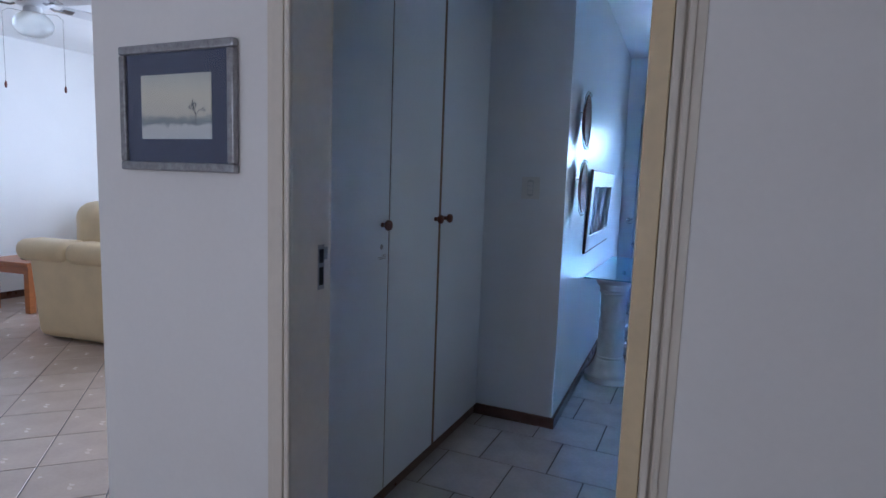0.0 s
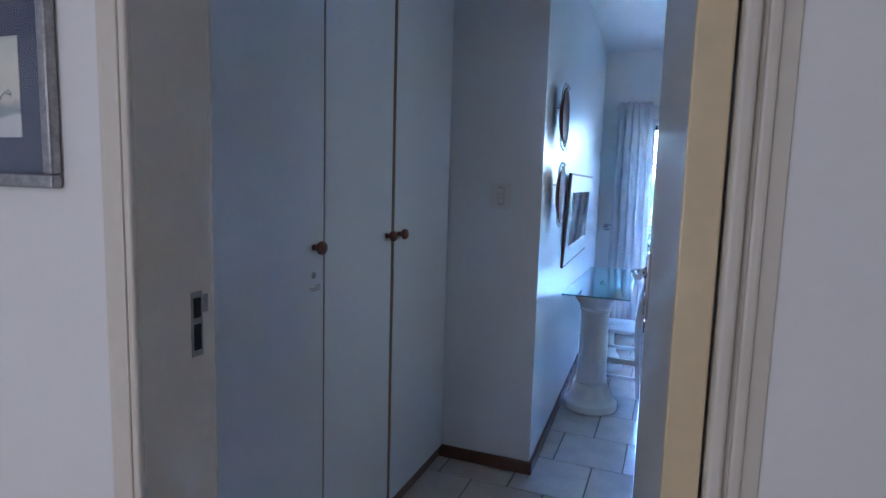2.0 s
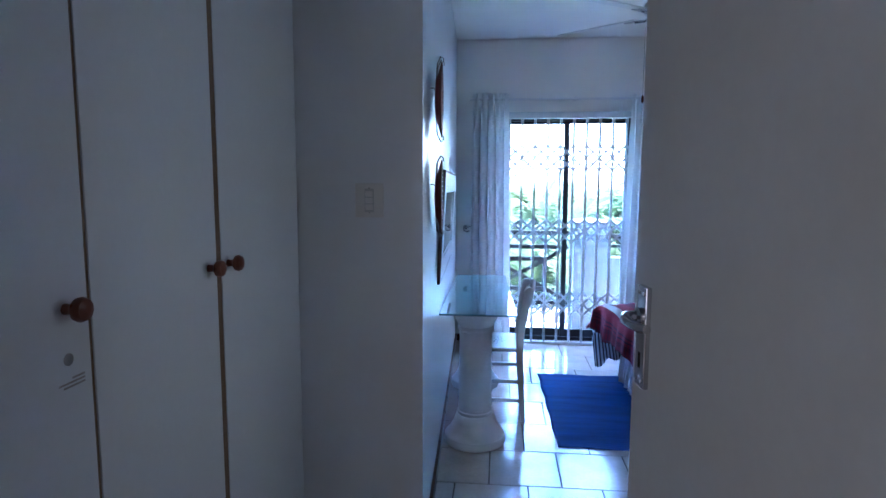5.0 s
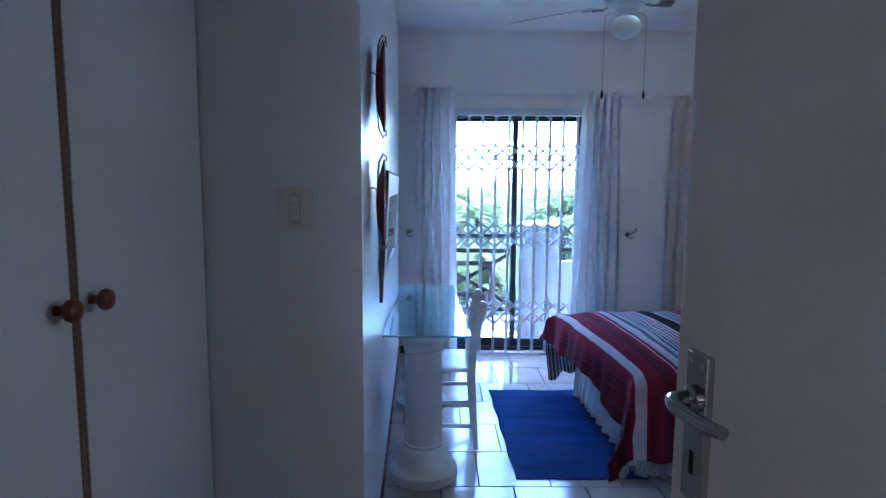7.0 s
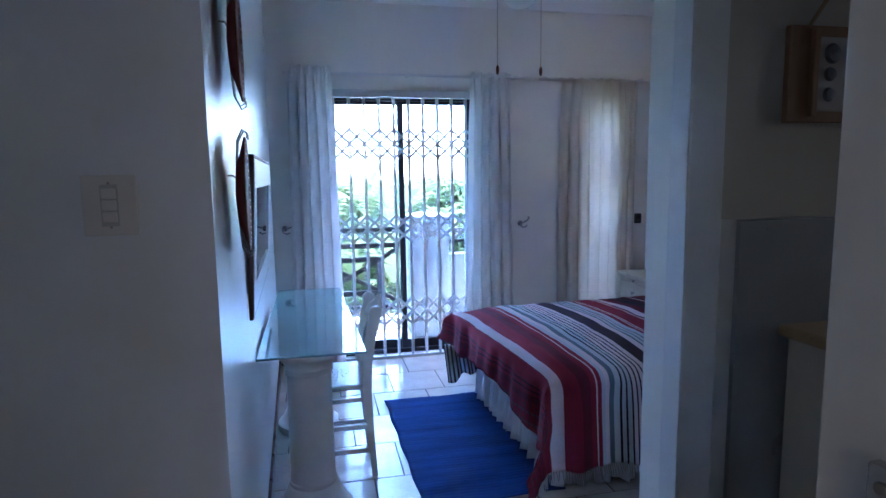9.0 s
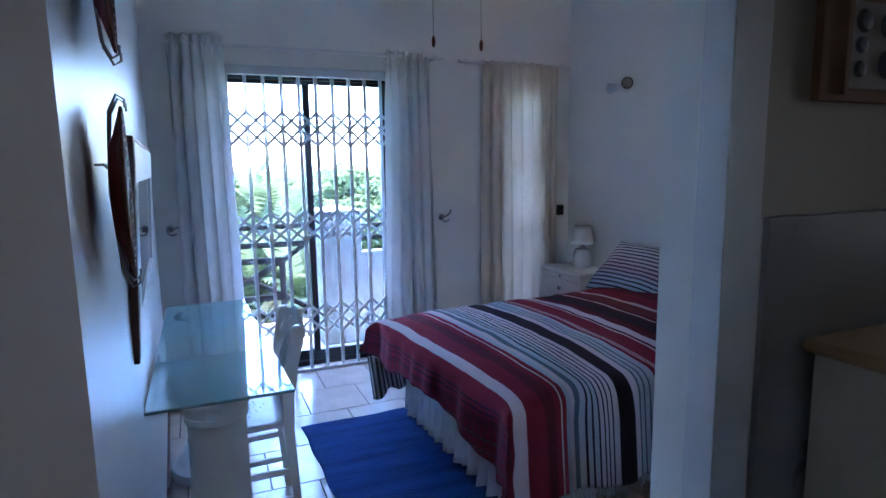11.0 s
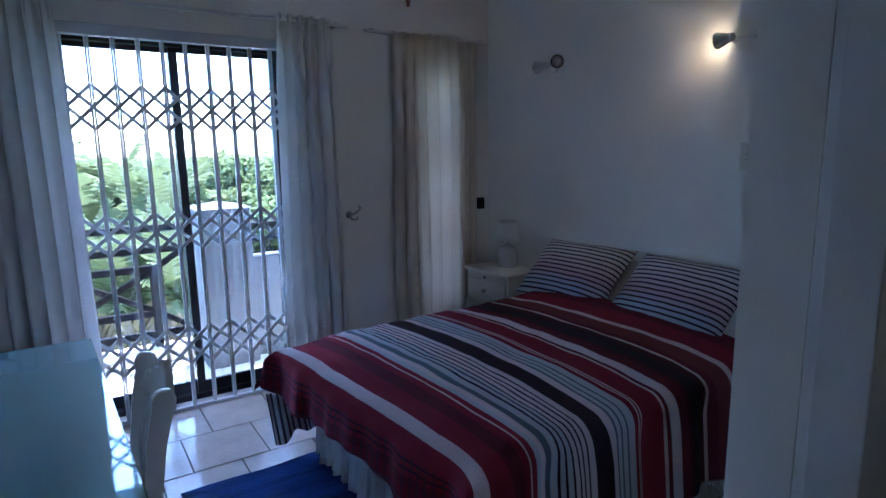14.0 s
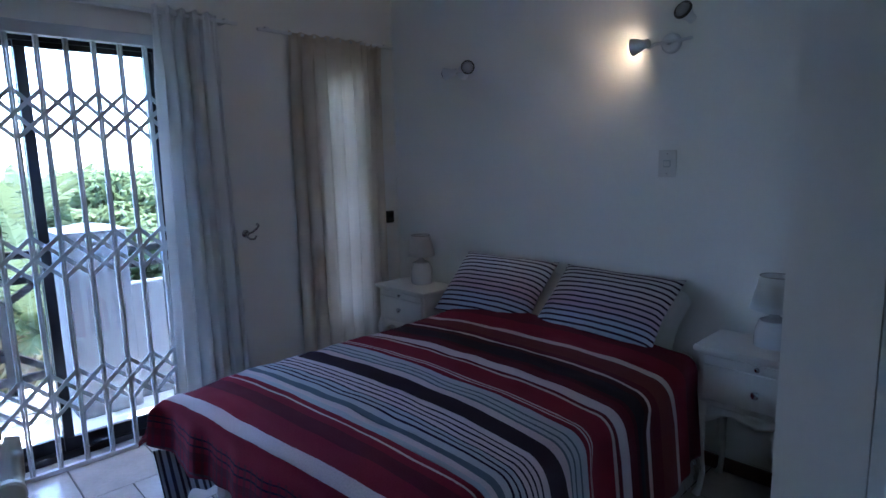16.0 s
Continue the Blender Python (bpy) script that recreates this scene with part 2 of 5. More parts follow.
def grid(nu, nv, f, thick=0.0):
    """A sheet of points f(u, v), u and v from 0 to 1, with uv."""
    bm = bmesh.new()
    uv = bm.loops.layers.uv.new("UVMap")
    vs = [[bm.verts.new(f(i / nu, j / nv)) for j in range(nv + 1)] for i in range(nu + 1)]
    for i in range(nu):
        for j in range(nv):
            fc = bm.faces.new((vs[i][j], vs[i + 1][j], vs[i + 1][j + 1], vs[i][j + 1]))
            for lp, (a, b) in zip(fc.loops, ((i, j), (i + 1, j), (i + 1, j + 1), (i, j + 1))):
                lp[uv].uv = (a / nu, b / nv)
    return bm


def solid(ob, t, offset=-1):
    md = ob.modifiers.new("thickness", "SOLIDIFY")
    md.thickness, md.offset = t, offset
    return ob


def structure(name, bm, material, label, smooth=False):
    return tagged(new(name, mesh_of(name, bm, material, smooth)), label, "", "", "structure")


# ---- the large structure ----
H = 2.72
LW, BW, RW = -0.655, 6.225, 2.35  # inner faces of the bedroom's side wall, garden wall and bedhead wall


def walls(name, label, material, *boxes):
    bm = bmesh.new()
    for a, b in boxes:
        add_box(bm, a, b)
    return structure(name, bm, material, label)


walls("wall_hall", "white painted wall with a doorway", WALL,
      ((-1.60, 1.02, 0), (-0.93, 1.18, H)), ((0.056, 1.02, 0), (2.2, 1.18, H)), ((-0.93, 1.02, 2.11), (0.056, 1.18, H)))
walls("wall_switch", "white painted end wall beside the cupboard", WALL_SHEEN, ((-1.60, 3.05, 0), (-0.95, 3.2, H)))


def desk_wall_x(y):
    """The desk wall runs slightly out of square."""
    return -0.631 - 0.036 * (y - 3.05)


DESK_TURN = math.degrees(math.atan(0.036))
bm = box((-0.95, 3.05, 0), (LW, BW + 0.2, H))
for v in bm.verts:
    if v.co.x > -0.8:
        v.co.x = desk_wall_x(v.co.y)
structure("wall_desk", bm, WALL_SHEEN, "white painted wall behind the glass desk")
walls("wall_garden", "white painted wall with sliding door and window", WALL,
      ((desk_wall_x(BW), BW, 0), (-0.36, BW + 0.2, H)), ((-0.36, BW, 2.08), (0.86, BW + 0.2, H)), ((0.86, BW, 0), (1.77, BW + 0.2, H)),
      ((1.77, BW, 0), (2.06, BW + 0.2, 0.35)), ((1.77, BW, 2.02), (2.06, BW + 0.2, H)), ((2.06, BW, 0), (RW + 0.15, BW + 0.2, H)))
walls("wall_bedhead", "white painted wall behind the bed", WALL, ((RW, 3.16, 0), (RW + 0.15, BW, H)))
walls("wall_bathroom", "white painted partition with the bathroom doorway", WALL,
      ((0.525, 3.15, 0), (RW, 3.25, H)), ((0.525, 1.18, 0), (0.625, 2.22, H)), ((0.525, 2.22, 2.1), (0.625, 3.15, H)), ((2.1, 1.18, 0), (2.2, 3.14, H)))
walls("wall_lounge", "white painted lounge walls", WALL,
      ((-6.75, -2.2, 0), (-6.6, 5.2, H)), ((-6.75, 5.2, 0), (-1.6, 5.35, H)), ((-1.75, 1.18, 0), (-1.60, 5.2, H)),
      ((-6.75, -2.35, 0), (2.35, -2.2, H)), ((2.2, -2.2, 0), (2.35, 1.18, H)))
structure("ceiling", box((-6.75, -2.35, H), (2.6, BW + 0.2, H + 0.15)), CEIL, "white painted ceiling")
floor = structure("floor", box((-6.75, -2.35, -0.2), (2.6, BW + 0.2, -0.003)), GROUT, "tiled floor with dark grout joints")


# ---- entrance doorway, cupboard and corridor ----
def door_frame(name, label, material, m, w, h, d, flange=(0.05, 0.05)):
    """A pressed frame round an opening of clear width w, its face on y = 0, its reveal d deep."""
    f = structure(name, bmesh_frame(w, h, d, flange), material, label, True)
    f.matrix_basis = m
    return f


def bmesh_frame(w, h, d, fls):
    bm = bmesh.new()
    for s, x, fl in ((-1, 0.0, fls[0]), (1, w, fls[1])):
        xs = sorted((x, x + s * 0.045))
        add_box(bm, (xs[0], 0.0, 0), (xs[1], d, h + 0.045), 0.003)
        xs = sorted((x, x + s * 0.017))
        add_box(bm, (xs[0], -0.012, 0), (xs[1], 0.003, h + fl), 0.005, 3)
        xs = sorted((x + s * 0.0225, x + s * fl))
        add_box(bm, (xs[0], -0.009, 0), (xs[1], 0.003, h + fl), 0.004)
        xs = sorted((x + s * (fl - 0.006), x + s * (fl + 0.018)))
        add_box(bm, (xs[0], -0.003, 0), (xs[1], 0.0022, h + fl + 0.02), 0.002)
        xs = sorted((x, x + s * fl))
        add_box(bm, (xs[0], d - 0.003, 0), (xs[1], d + 0.012, h + fl), 0.005)
    fl = fls[0]
    add_box(bm, (0, 0.0, h), (w, d, h + 0.045), 0.003)
    add_box(bm, (0, -0.016, h), (w, 0.003, h + fl), 0.006)
    add_box(bm, (0, d - 0.003, h), (w, d + 0.012, h + fl), 0.005)
    return bm


frame_1 = door_frame("trim_door_frame", "cream enamelled steel door frame of the bedroom", CREAM, pose(-0.864, 1.02, 0), 0.874, 2.06, 0.16, (0.058, 0.036))
part("door_stop", box((0.828, 0.026, 0), (0.870, 0.090, 2.06), 0.003), STOP_CREAM, frame_1, "yellowed cream door stop")
strike = thing("strike_plate", "dull steel lock strike plate on the cream jamb", "lock plate", pose(-0.8635, 1.142, 1.165))
part("plate", box((0, -0.014, -0.062), (0.002, 0.014, 0.062), 0.0008), DULL_METAL, strike)
part("latch_hole", box((0.0016, -0.009, 0.012), (0.0026, 0.009, 0.05)), DARK, strike)
part("bolt_hole", box((0.0016, -0.009, -0.05), (0.0026, 0.009, 0.0)), DARK, strike)
part("lip", box((0.001, 0.013, 0.02), (0.004, 0.026, 0.055), 0.001), DULL_METAL, strike)
for k, z in enumerate((0.056, -0.056)):
    part("screw", lathe([(0.003, 0), (0.0025, 0.001)], pose(0.002, 0, z, 0, 90, 0), 10), DULL_METAL, strike)

# the bedroom door stands open, hinged at the frame's other jamb
leaf = structure("door_1", box((0, -0.02, 0.008), (0.85, 0.02, 2.045), 0.002), DOOR_WHITE, "plain white flush door standing open into the corridor")
HINGE, FREE = Vector((0.015, 1.192, 0)), Vector((-0.08, 2.04, 0))
leaf.matrix_basis = Matrix.Translation(HINGE) @ pose(0, 0, 0, 0, 0, math.degrees(math.atan2(FREE.y - HINGE.y, FREE.x - HINGE.x)))


def lever(parent, s):
    """Lever handle on a long plate, on the leaf's face at y = 0.02 * s; the lever points to the hinge."""
    y = 0.02 * s
    h = part("door_handle", box((0.765, min(y, y + s * 0.010), 1.088), (0.808, max(y, y + s * 0.010), 1.268), 0.002), CHROME, parent, "chrome lever handle on a long plate")
    h.location.x = 0.004
    pts = [(0.789, y, 1.213), (0.790, y + s * 0.026, 1.213), (0.786, y + s * 0.037, 1.213), (0.772, y + s * 0.042, 1.212), (0.745, y + s * 0.040, 1.210), (0.718, y + s * 0.036, 1.210), (0.695, y + s * 0.033, 1.213)]
    part("lever", tube(pts, [0.010, 0.010, 0.010, 0.0095, 0.0085, 0.0085, 0.007], 12), CHROME, h)
    part("collar", lathe([(0.016, 0), (0.016, 0.006), (0.011, 0.010)], Matrix.Translation((0.789, y + s * 0.009, 1.213)) @ pose(0, 0, 0, -90 * s, 0, 0), 18), CHROME, h)
    part("keyhole", box((0.783, min(y + s * 0.0098, y + s * 0.0108), 1.122), (0.791, max(y + s * 0.0098, y + s * 0.0108), 1.150), 0.0003), DARK, h)
    for x, z in ((0.774, 1.101), (0.774, 1.255), (0.799, 1.101), (0.799, 1.255)):
        part("screw", lathe([(0.0042, 0), (0.0036, 0.0015)], Matrix.Translation((x, y + s * 0.010, z)) @ pose(0, 0, 0, -90 * s, 0, 0), 10), DULL_METAL, h)


lever(leaf, 1)
lever(leaf, -1)

CX = -1.10  # face of the cupboard doors
cup = thing("built_in_cupboard", "built-in white cupboard with wooden edged doors and knobs", "cupboard", pose(0, 0, 0))
part("body", box((-1.59, 1.19, 0.0), (-1.13, 3.045, 2.70)), CUPBOARD, cup)
part("kick_board", box((-1.14, 1.19, 0.0), (CX - 0.012, 3.045, 0.058), 0.002), SKIRT, cup, "brown kick board")
part("side_post", box((-1.13, 1.19, 0.0), (CX + 0.004, 1.385, 2.70), 0.002), CREAM, cup, "cream painted post")
part("edge_strip", box((-1.13, 1.387, 0.0), (CX + 0.010, 1.430, 2.70), 0.003), EDGE_WOOD, cup, "bare wood edge strip")
for k, (y0, y1, kn) in enumerate(((1.433, 1.924, 1.868), (1.934, 2.412, 2.368), (2.440, 3.040, 2.475))):
    d = part("cupboard_door", box((-1.126, y0, 0.064), (CX, y1, 2.69), 0.0015), CUPBOARD, cup)
    if k == 2:
        part("door_edge", box((-1.126, y0 - 0.022, 0.064), (CX - 0.001, y0 - 0.001, 2.69), 0.002), DARK_EDGE, d, "bare wood edging")
    else:
        part("door_edge", box((-1.127, y1, 0.064), (CX - 0.002, y1 + 0.009, 2.69), 0.001), DARK_EDGE, d, "bare wood edging")
    part("knob", lathe([(0.010, 0), (0.009, 0.012), (0.012, 0.018), (0.0205, 0.024), (0.0225, 0.032), (0.019, 0.040), (0.010, 0.044), (0.003, 0.045)], pose(CX, kn, 1.225, 0, 90, 0), 24), KNOB, d, "turned wooden knob")
    if k == 0:
        part("keyhole_cover", lathe([(0.011, 0), (0.011, 0.0015), (0.006, 0.003)], pose(CX, 1.868, 1.135, 0, 90, 0), 18), DULL_METAL, d)
        for z, w in ((1.100, 0.03), (1.093, 0.062), (1.086, 0.052)):
            part("label_strip", box((CX - 0.001, 1.905 - w, z - 0.0017), (CX + 0.0006, 1.905, z + 0.0017)), DULL_METAL, d, "small unreadable printed label")

# skirting boards
for k, (a, b) in enumerate((((-1.125, 3.036, 0), (LW + 0.026, 3.05, 0.066)), ((-0.01, 3.036, 0), (0.014, BW, 0.066)), ((desk_wall_x(BW) + 0.014, BW - 0.014, 0), (-0.37, BW, 0.066)),
                            ((0.87, BW - 0.014, 0), (RW, BW, 0.066)), ((RW - 0.014, 3.25, 0), (RW, BW - 0.014, 0.066)), ((0.54, 3.25, 0), (RW - 0.014, 3.264, 0.066)),
                            ((-6.6, -2.2, 0), (-6.586, 5.2, 0.075)), ((-6.586, 5.186, 0), (-1.75, 5.2, 0.075)))):
    bm = box(a, b, 0.004)
    if k == 1:
        for v in bm.verts:
            v.co.x += desk_wall_x(v.co.y)
    structure("baseboard", bm, SKIRT, "brown varnished skirting board", True)


SWITCH_GREY = mat("grey switch surround", (0.52, 0.52, 0.50), 0.4)


def wall_switch(m, w, h, rows, label):
    sw = thing("light_switch", label, "light switch", m)
    part("plate", box((-w / 2, 0, -h / 2), (w / 2, 0.008, h / 2), 0.003), PLASTIC, sw)
    part("surround", box((-0.017, 0.007, -0.013 * rows - 0.004), (0.017, 0.010, 0.013 * rows + 0.004), 0.001), SWITCH_GREY, sw)
    for k in range(rows):
        z = (k - (rows - 1) / 2) * 0.024
        r = part("rocker", box((-0.014, 0.009, z - 0.0105), (0.014, 0.015, z + 0.0105), 0.003), PLASTIC, sw)
    for z in (-h * 0.36, h * 0.36):
        part("screw", lathe([(0.003, 0), (0.0026, 0.0012)], pose(0, 0.008, z, -90, 0, 0), 10), DULL_METAL, sw)
    return sw


wall_switch(pose(-0.828, 3.05, 1.385, 0, 0, 180), 0.105, 0.125, 3, "ivory three-gang light switch on the white wall")
wall_switch(pose(RW, 4.256, 1.398, 0, 0, 90), 0.085, 0.125, 1, "ivory single light switch above the bedside table")

# bathroom doorway and what is seen through it
bm = bmesh.new()
for y0, y1, f0, f1 in ((3.065, 3.149, 3.062, 3.132), (2.221, 2.265, 2.198, 2.268)):
    add_box(bm, (0.5245, y0, 0), (0.626, y1, 2.10), 0.002)
    add_box(bm, (0.517, f0, 0), (0.527, f1, 2.13), 0.003)
add_box(bm, (0.5245, 2.265, 2.06), (0.626, 3.065, 2.10), 0.002)
add_box(bm, (0.517, 2.268, 2.057), (0.527, 3.062, 2.13), 0.003)
structure("trim_bath_frame", bm, FRAME_WHITE, "plain white bathroom door frame", True)
bt = structure("wall_tiles_bath", box((0.74, 3.132, 0), (2.1, 3.149, 1.30), 0.002), mat("grey bathroom tile", (0.34, 0.35, 0.36), 0.3, var=0.1, scale=4), "grey tiled splash wall in the bathroom")
structure("wall_bath_paint", box((0.64, 3.143, 1.305), (2.1, 3.1495, H)), mat("beige bathroom paint", (0.46, 0.43, 0.36), 0.6, var=0.05, bump=0.08), "beige painted bathroom wall above the tiles")
vc = thing("vanity_cabinet", "cream bathroom cabinet with a rounded wooden top", "cabinet", pose(1.0, 2.91, 0))
part("body", box((-0.10, -0.2, 0.0), (0.9, 0.2, 0.965), 0.004), CREAM, vc)
part("top", box((-0.13, -0.22, 0.965), (0.93, 0.215, 1.0), 0.012, 3), mat("pale wood top", (0.48, 0.34, 0.18), 0.4, var=0.2, scale=5, stretch=(0.2, 1, 1)), vc, "pale wooden top")
DRIFT = mat("driftwood", (0.26, 0.15, 0.08), 0.7, var=0.3, scale=7, fine=40, stretch=(1, 1, 0.15), bump=0.3)
hp = thing("wooden_wall_plaque", "driftwood plaque with pebbles hung from a rope", "wall plaque", pose(1.05, 3.143, 1.70))
part("back_board", box((-0.19, -0.022, -0.13), (0.19, 0, 0.13), 0.004), DRIFT, hp)
part("inner_board", box((-0.10, -0.028, -0.10), (0.12, -0.02, 0.10), 0.003), mat("pale inset", (0.45, 0.42, 0.40), 0.8), hp)
part("slat", box((-0.125, -0.036, -0.115), (-0.105, -0.018, 0.12), 0.004), DRIFT, hp)
for x, z, r in ((-0.06, 0.055, 0.028), (-0.065, 0.0, 0.02), (-0.065, -0.055, 0.02), (0.03, 0.05, 0.03), (0.035, -0.04, 0.034)):
    part("pebble", lathe([(0.001, -0.01), (r * 0.8, -0.006), (r, 0.0), (r * 0.75, 0.008), (0.002, 0.011)], pose(x, -0.03, z, 90, 0, 0), 14), mat("pebble", (0.10, 0.11, 0.14), 0.5, var=0.3), hp)
part("rope", tube([(-0.13, -0.012, 0.12), (-0.06, -0.012, 0.22), (0.0, -0.008, 0.29), (0.06, -0.012, 0.22), (0.13, -0.012, 0.12)], 0.006, 8), mat("hemp rope", (0.30, 0.22, 0.13), 0.9), hp)
part("nail", lathe([(0.005, 0), (0.005, 0.02)], pose(0, 0.0, 0.29, 90, 0, 0), 8), DULL_METAL, hp)

# framed winter landscape on the hall wall
pic = thing("framed_picture", "silver framed winter landscape with dark blue mount", "picture", pose(-1.250, 1.02, 1.585))
W2, H2 = 0.215, 0.172
bm = bmesh.new()
for a, b in (((-W2, -0.022, H2 - 0.024), (W2, -0.001, H2)), ((-W2, -0.022, -H2), (W2, -0.001, -H2 + 0.024)), ((-W2, -0.022, -H2 + 0.024), (-W2 + 0.024, -0.001, H2 - 0.024)), ((W2 - 0.024, -0.022, -H2 + 0.024), (W2, -0.001, H2 - 0.024))):
    add_box(bm, a, b, 0.005)
part("frame", bm, SILVER, pic)
part("mount", box((-W2 + 0.02, -0.011, -H2 + 0.02), (W2 - 0.02, -0.002, H2 - 0.02)), mat("navy mount board", (0.022, 0.032, 0.085), 0.7, var=0.1), pic, "navy blue mount board")


def painting(name):
    """Pale sky over a snow field with a soft line of distant trees."""
    m = mat(name, (0.62, 0.62, 0.55), 0.5, var=0.05, bump=0.03)
    nt = m.node_tree
    N, L = nt.nodes.new, nt.links.new
    tc, sp, ns = N("ShaderNodeTexCoord"), N("ShaderNodeSeparateXYZ"), N("ShaderNodeTexNoise")
    L(tc.outputs["Object"], sp.inputs[0])
    L(tc.outputs["Object"], ns.inputs["Vector"])
    ns.inputs["Scale"].default_value, ns.inputs["Detail"].default_value = 38, 6
    ad = N("ShaderNodeMath")
    ad.operation = "MULTIPLY_ADD"
    L(ns.outputs["Fac"], ad.inputs[0])
    ad.inputs[1].default_value = -0.035
    L(sp.outputs["Z"], ad.inputs[2])
    mr = N("ShaderNodeMapRange")
    mr.inputs["From Min"].default_value, mr.inputs["From Max"].default_value = -0.105, 0.07
    L(ad.outputs[0], mr.inputs["Value"])
    rp = N("ShaderNodeValToRGB")
    e = rp.color_ramp.elements
    e[0].position, e[0].color = 0.0, (0.55, 0.58, 0.58, 1)
    e[1].position, e[1].color = 1.0, (0.50, 0.52, 0.46, 1)
    for p, c in ((0.22, (0.60, 0.62, 0.60, 1)), (0.27, (0.22, 0.26, 0.28, 1)), (0.33, (0.28, 0.31, 0.31, 1)), (0.40, (0.58, 0.57, 0.47, 1)), (0.7, (0.62, 0.60, 0.48, 1))):
        q = e.new(p)
        q.color = c
    L(mr.outputs[0], rp.inputs["Fac"])
    L(rp.outputs["Color"], nt.nodes["Principled BSDF"].inputs["Base Color"])
    return m


part("painting", box((-0.134, -0.0125, -0.084), (0.131, -0.0105, 0.09)), painting("painted snow field"), pic, "painted snow field with bare trees")
TWIG = mat("painted tree ink", (0.10, 0.12, 0.13), 0.7)
bm = bmesh.new()
rng = random.Random(4)


def twig(bm, p, a, ln, w, n):
    q = (p[0] + ln * math.sin(a), p[1], p[2] + ln * math.cos(a))
    add_bar(bm, p, q, w, 0.0005)
    if n:
        for k in range(3):
            twig(bm, q, a + rng.uniform(-0.75, 0.75), ln * rng.uniform(0.55, 0.8), w * 0.62, n - 1)


twig(bm, (0.075, -0.0128, -0.046), 0.03, 0.026, 0.0035, 4)
part("painted_tree", bm, TWIG, pic, smooth=False)
part("glazing", box((-W2 + 0.021, -0.0148, -H2 + 0.021), (W2 - 0.021, -0.0138, H2 - 0.021)), GLASS, pic, "picture glass").visible_shadow = False


# ---- sliding door, security gate, window, curtains ----
GY = BW - 0.03  # plane of the folding gate
sd = structure("door_sliding", box((-0.355, BW + 0.06, 0.0), (0.855, BW + 0.16, 0.045), 0.004), ALU_DARK, "dark aluminium sliding door, half open, with clear glass")
part("head_rail", box((-0.355, BW + 0.06, 2.02), (0.855, BW + 0.16, 2.075), 0.004), ALU_DARK, sd)
for x in (-0.355, 0.805):
    part("jamb", box((x, BW + 0.06, 0.045), (x + 0.05, BW + 0.16, 2.02), 0.004), ALU_DARK, sd)
for x0, x1, y in ((-0.305, 0.265, BW + 0.115), (0.222, 0.805, BW + 0.085)):
    sash = part("sash", box((x0, y - 0.014, 0.046), (x1, y + 0.014, 0.115), 0.003), ALU_DARK, sd)
    part("top_rail", box((x0, y - 0.014, 1.993), (x1, y + 0.014, 2.019), 0.003), ALU_DARK, sash)
    part("stile", box((x0, y - 0.014, 0.115), (x0 + 0.045, y + 0.014, 1.993), 0.003), ALU_DARK, sash)
    part("stile", box((x1 - 0.045, y - 0.014, 0.115), (x1, y + 0.014, 1.993), 0.003), ALU_DARK, sash)
    part("pane", box((x0 + 0.044, y - 0.003, 0.114), (x1 - 0.044, y + 0.003, 1.994)), GLASS, sash, "clear glass").visible_shadow = False
structure("door_sill", box((-0.36, BW, -0.003), (0.86, BW + 0.2, 0.012), 0.002), BALCONY, "pale tiled door threshold")

gate = thing("security_gate", "white folding steel security gate across the sliding door", "gate", pose(0, GY, 0))
part("top_track", box((-0.40, -0.022, 2.028), (0.90, 0.026, 2.085), 0.004), GATE_WHITE, gate)
part("bottom_track", box((-0.40, -0.012, 0.0), (0.90, 0.012, 0.022), 0.002), GATE_WHITE, gate)
bars = [-0.270 + 0.1125 * k for k in range(11)]
bar = None
for x in bars:
    if bar is None:
        bm = bmesh.new()
        for d in (-0.006, 0.006):
            add_box(bm, (d - 0.005, -0.009, 0.022), (d + 0.005, 0.009, 2.04), 0.002, 1)
        bar = part("upright", bm, GATE_WHITE, gate)
        bar.location.x = x
    else:
        o = new("upright", bar.data)
        o.parent, o.location.x = gate, x
for z0, z1 in ((1.578, 1.797), (0.935, 1.138), (0.272, 0.486)):
    h = (z1 - z0) / 2
    for a, b in zip(bars, bars[1:]):
        lb = bmesh.new()
        for zz in (z0, z0 + h):
            add_bar(lb, (a, -0.012, zz), (b, -0.012, zz + h), 0.005, 0.018)
            add_bar(lb, (a, 0.012, zz + h), (b, 0.012, zz), 0.005, 0.018)
            add_lathe(lb, [(0.004, -0.015), (0.004, 0.0135)], pose((a + b) / 2, 0, zz + h / 2, 90, 0, 0), 8)
        part("lattice_link", lb, GATE_WHITE, gate, smooth=False)

win = structure("window_1", box((1.77, BW + 0.08, 0.35), (1.805, BW + 0.13, 2.02), 0.003), ALU_DARK, "narrow dark framed window behind a thin curtain")
for k, (a, b) in enumerate((((2.025, 0.35), (2.06, 2.02)), ((1.805, 0.35), (2.025, 0.39)), ((1.805, 1.98), (2.025, 2.02)), ((1.805, 1.47), (2.025, 1.56)), ((1.805, 0.93), (2.025, 0.99)))):
    part("window_frame", box((a[0], BW + 0.08, a[1]), (b[0], BW + 0.13, b[1]), 0.003), ALU_DARK, win)
for z0, z1 in ((0.389, 0.931), (0.989, 1.471), (1.559, 1.981)):
    part("pane", box((1.804, BW + 0.102, z0), (2.026, BW + 0.108, z1)), GLASS, win, "clear glass").visible_shadow = False


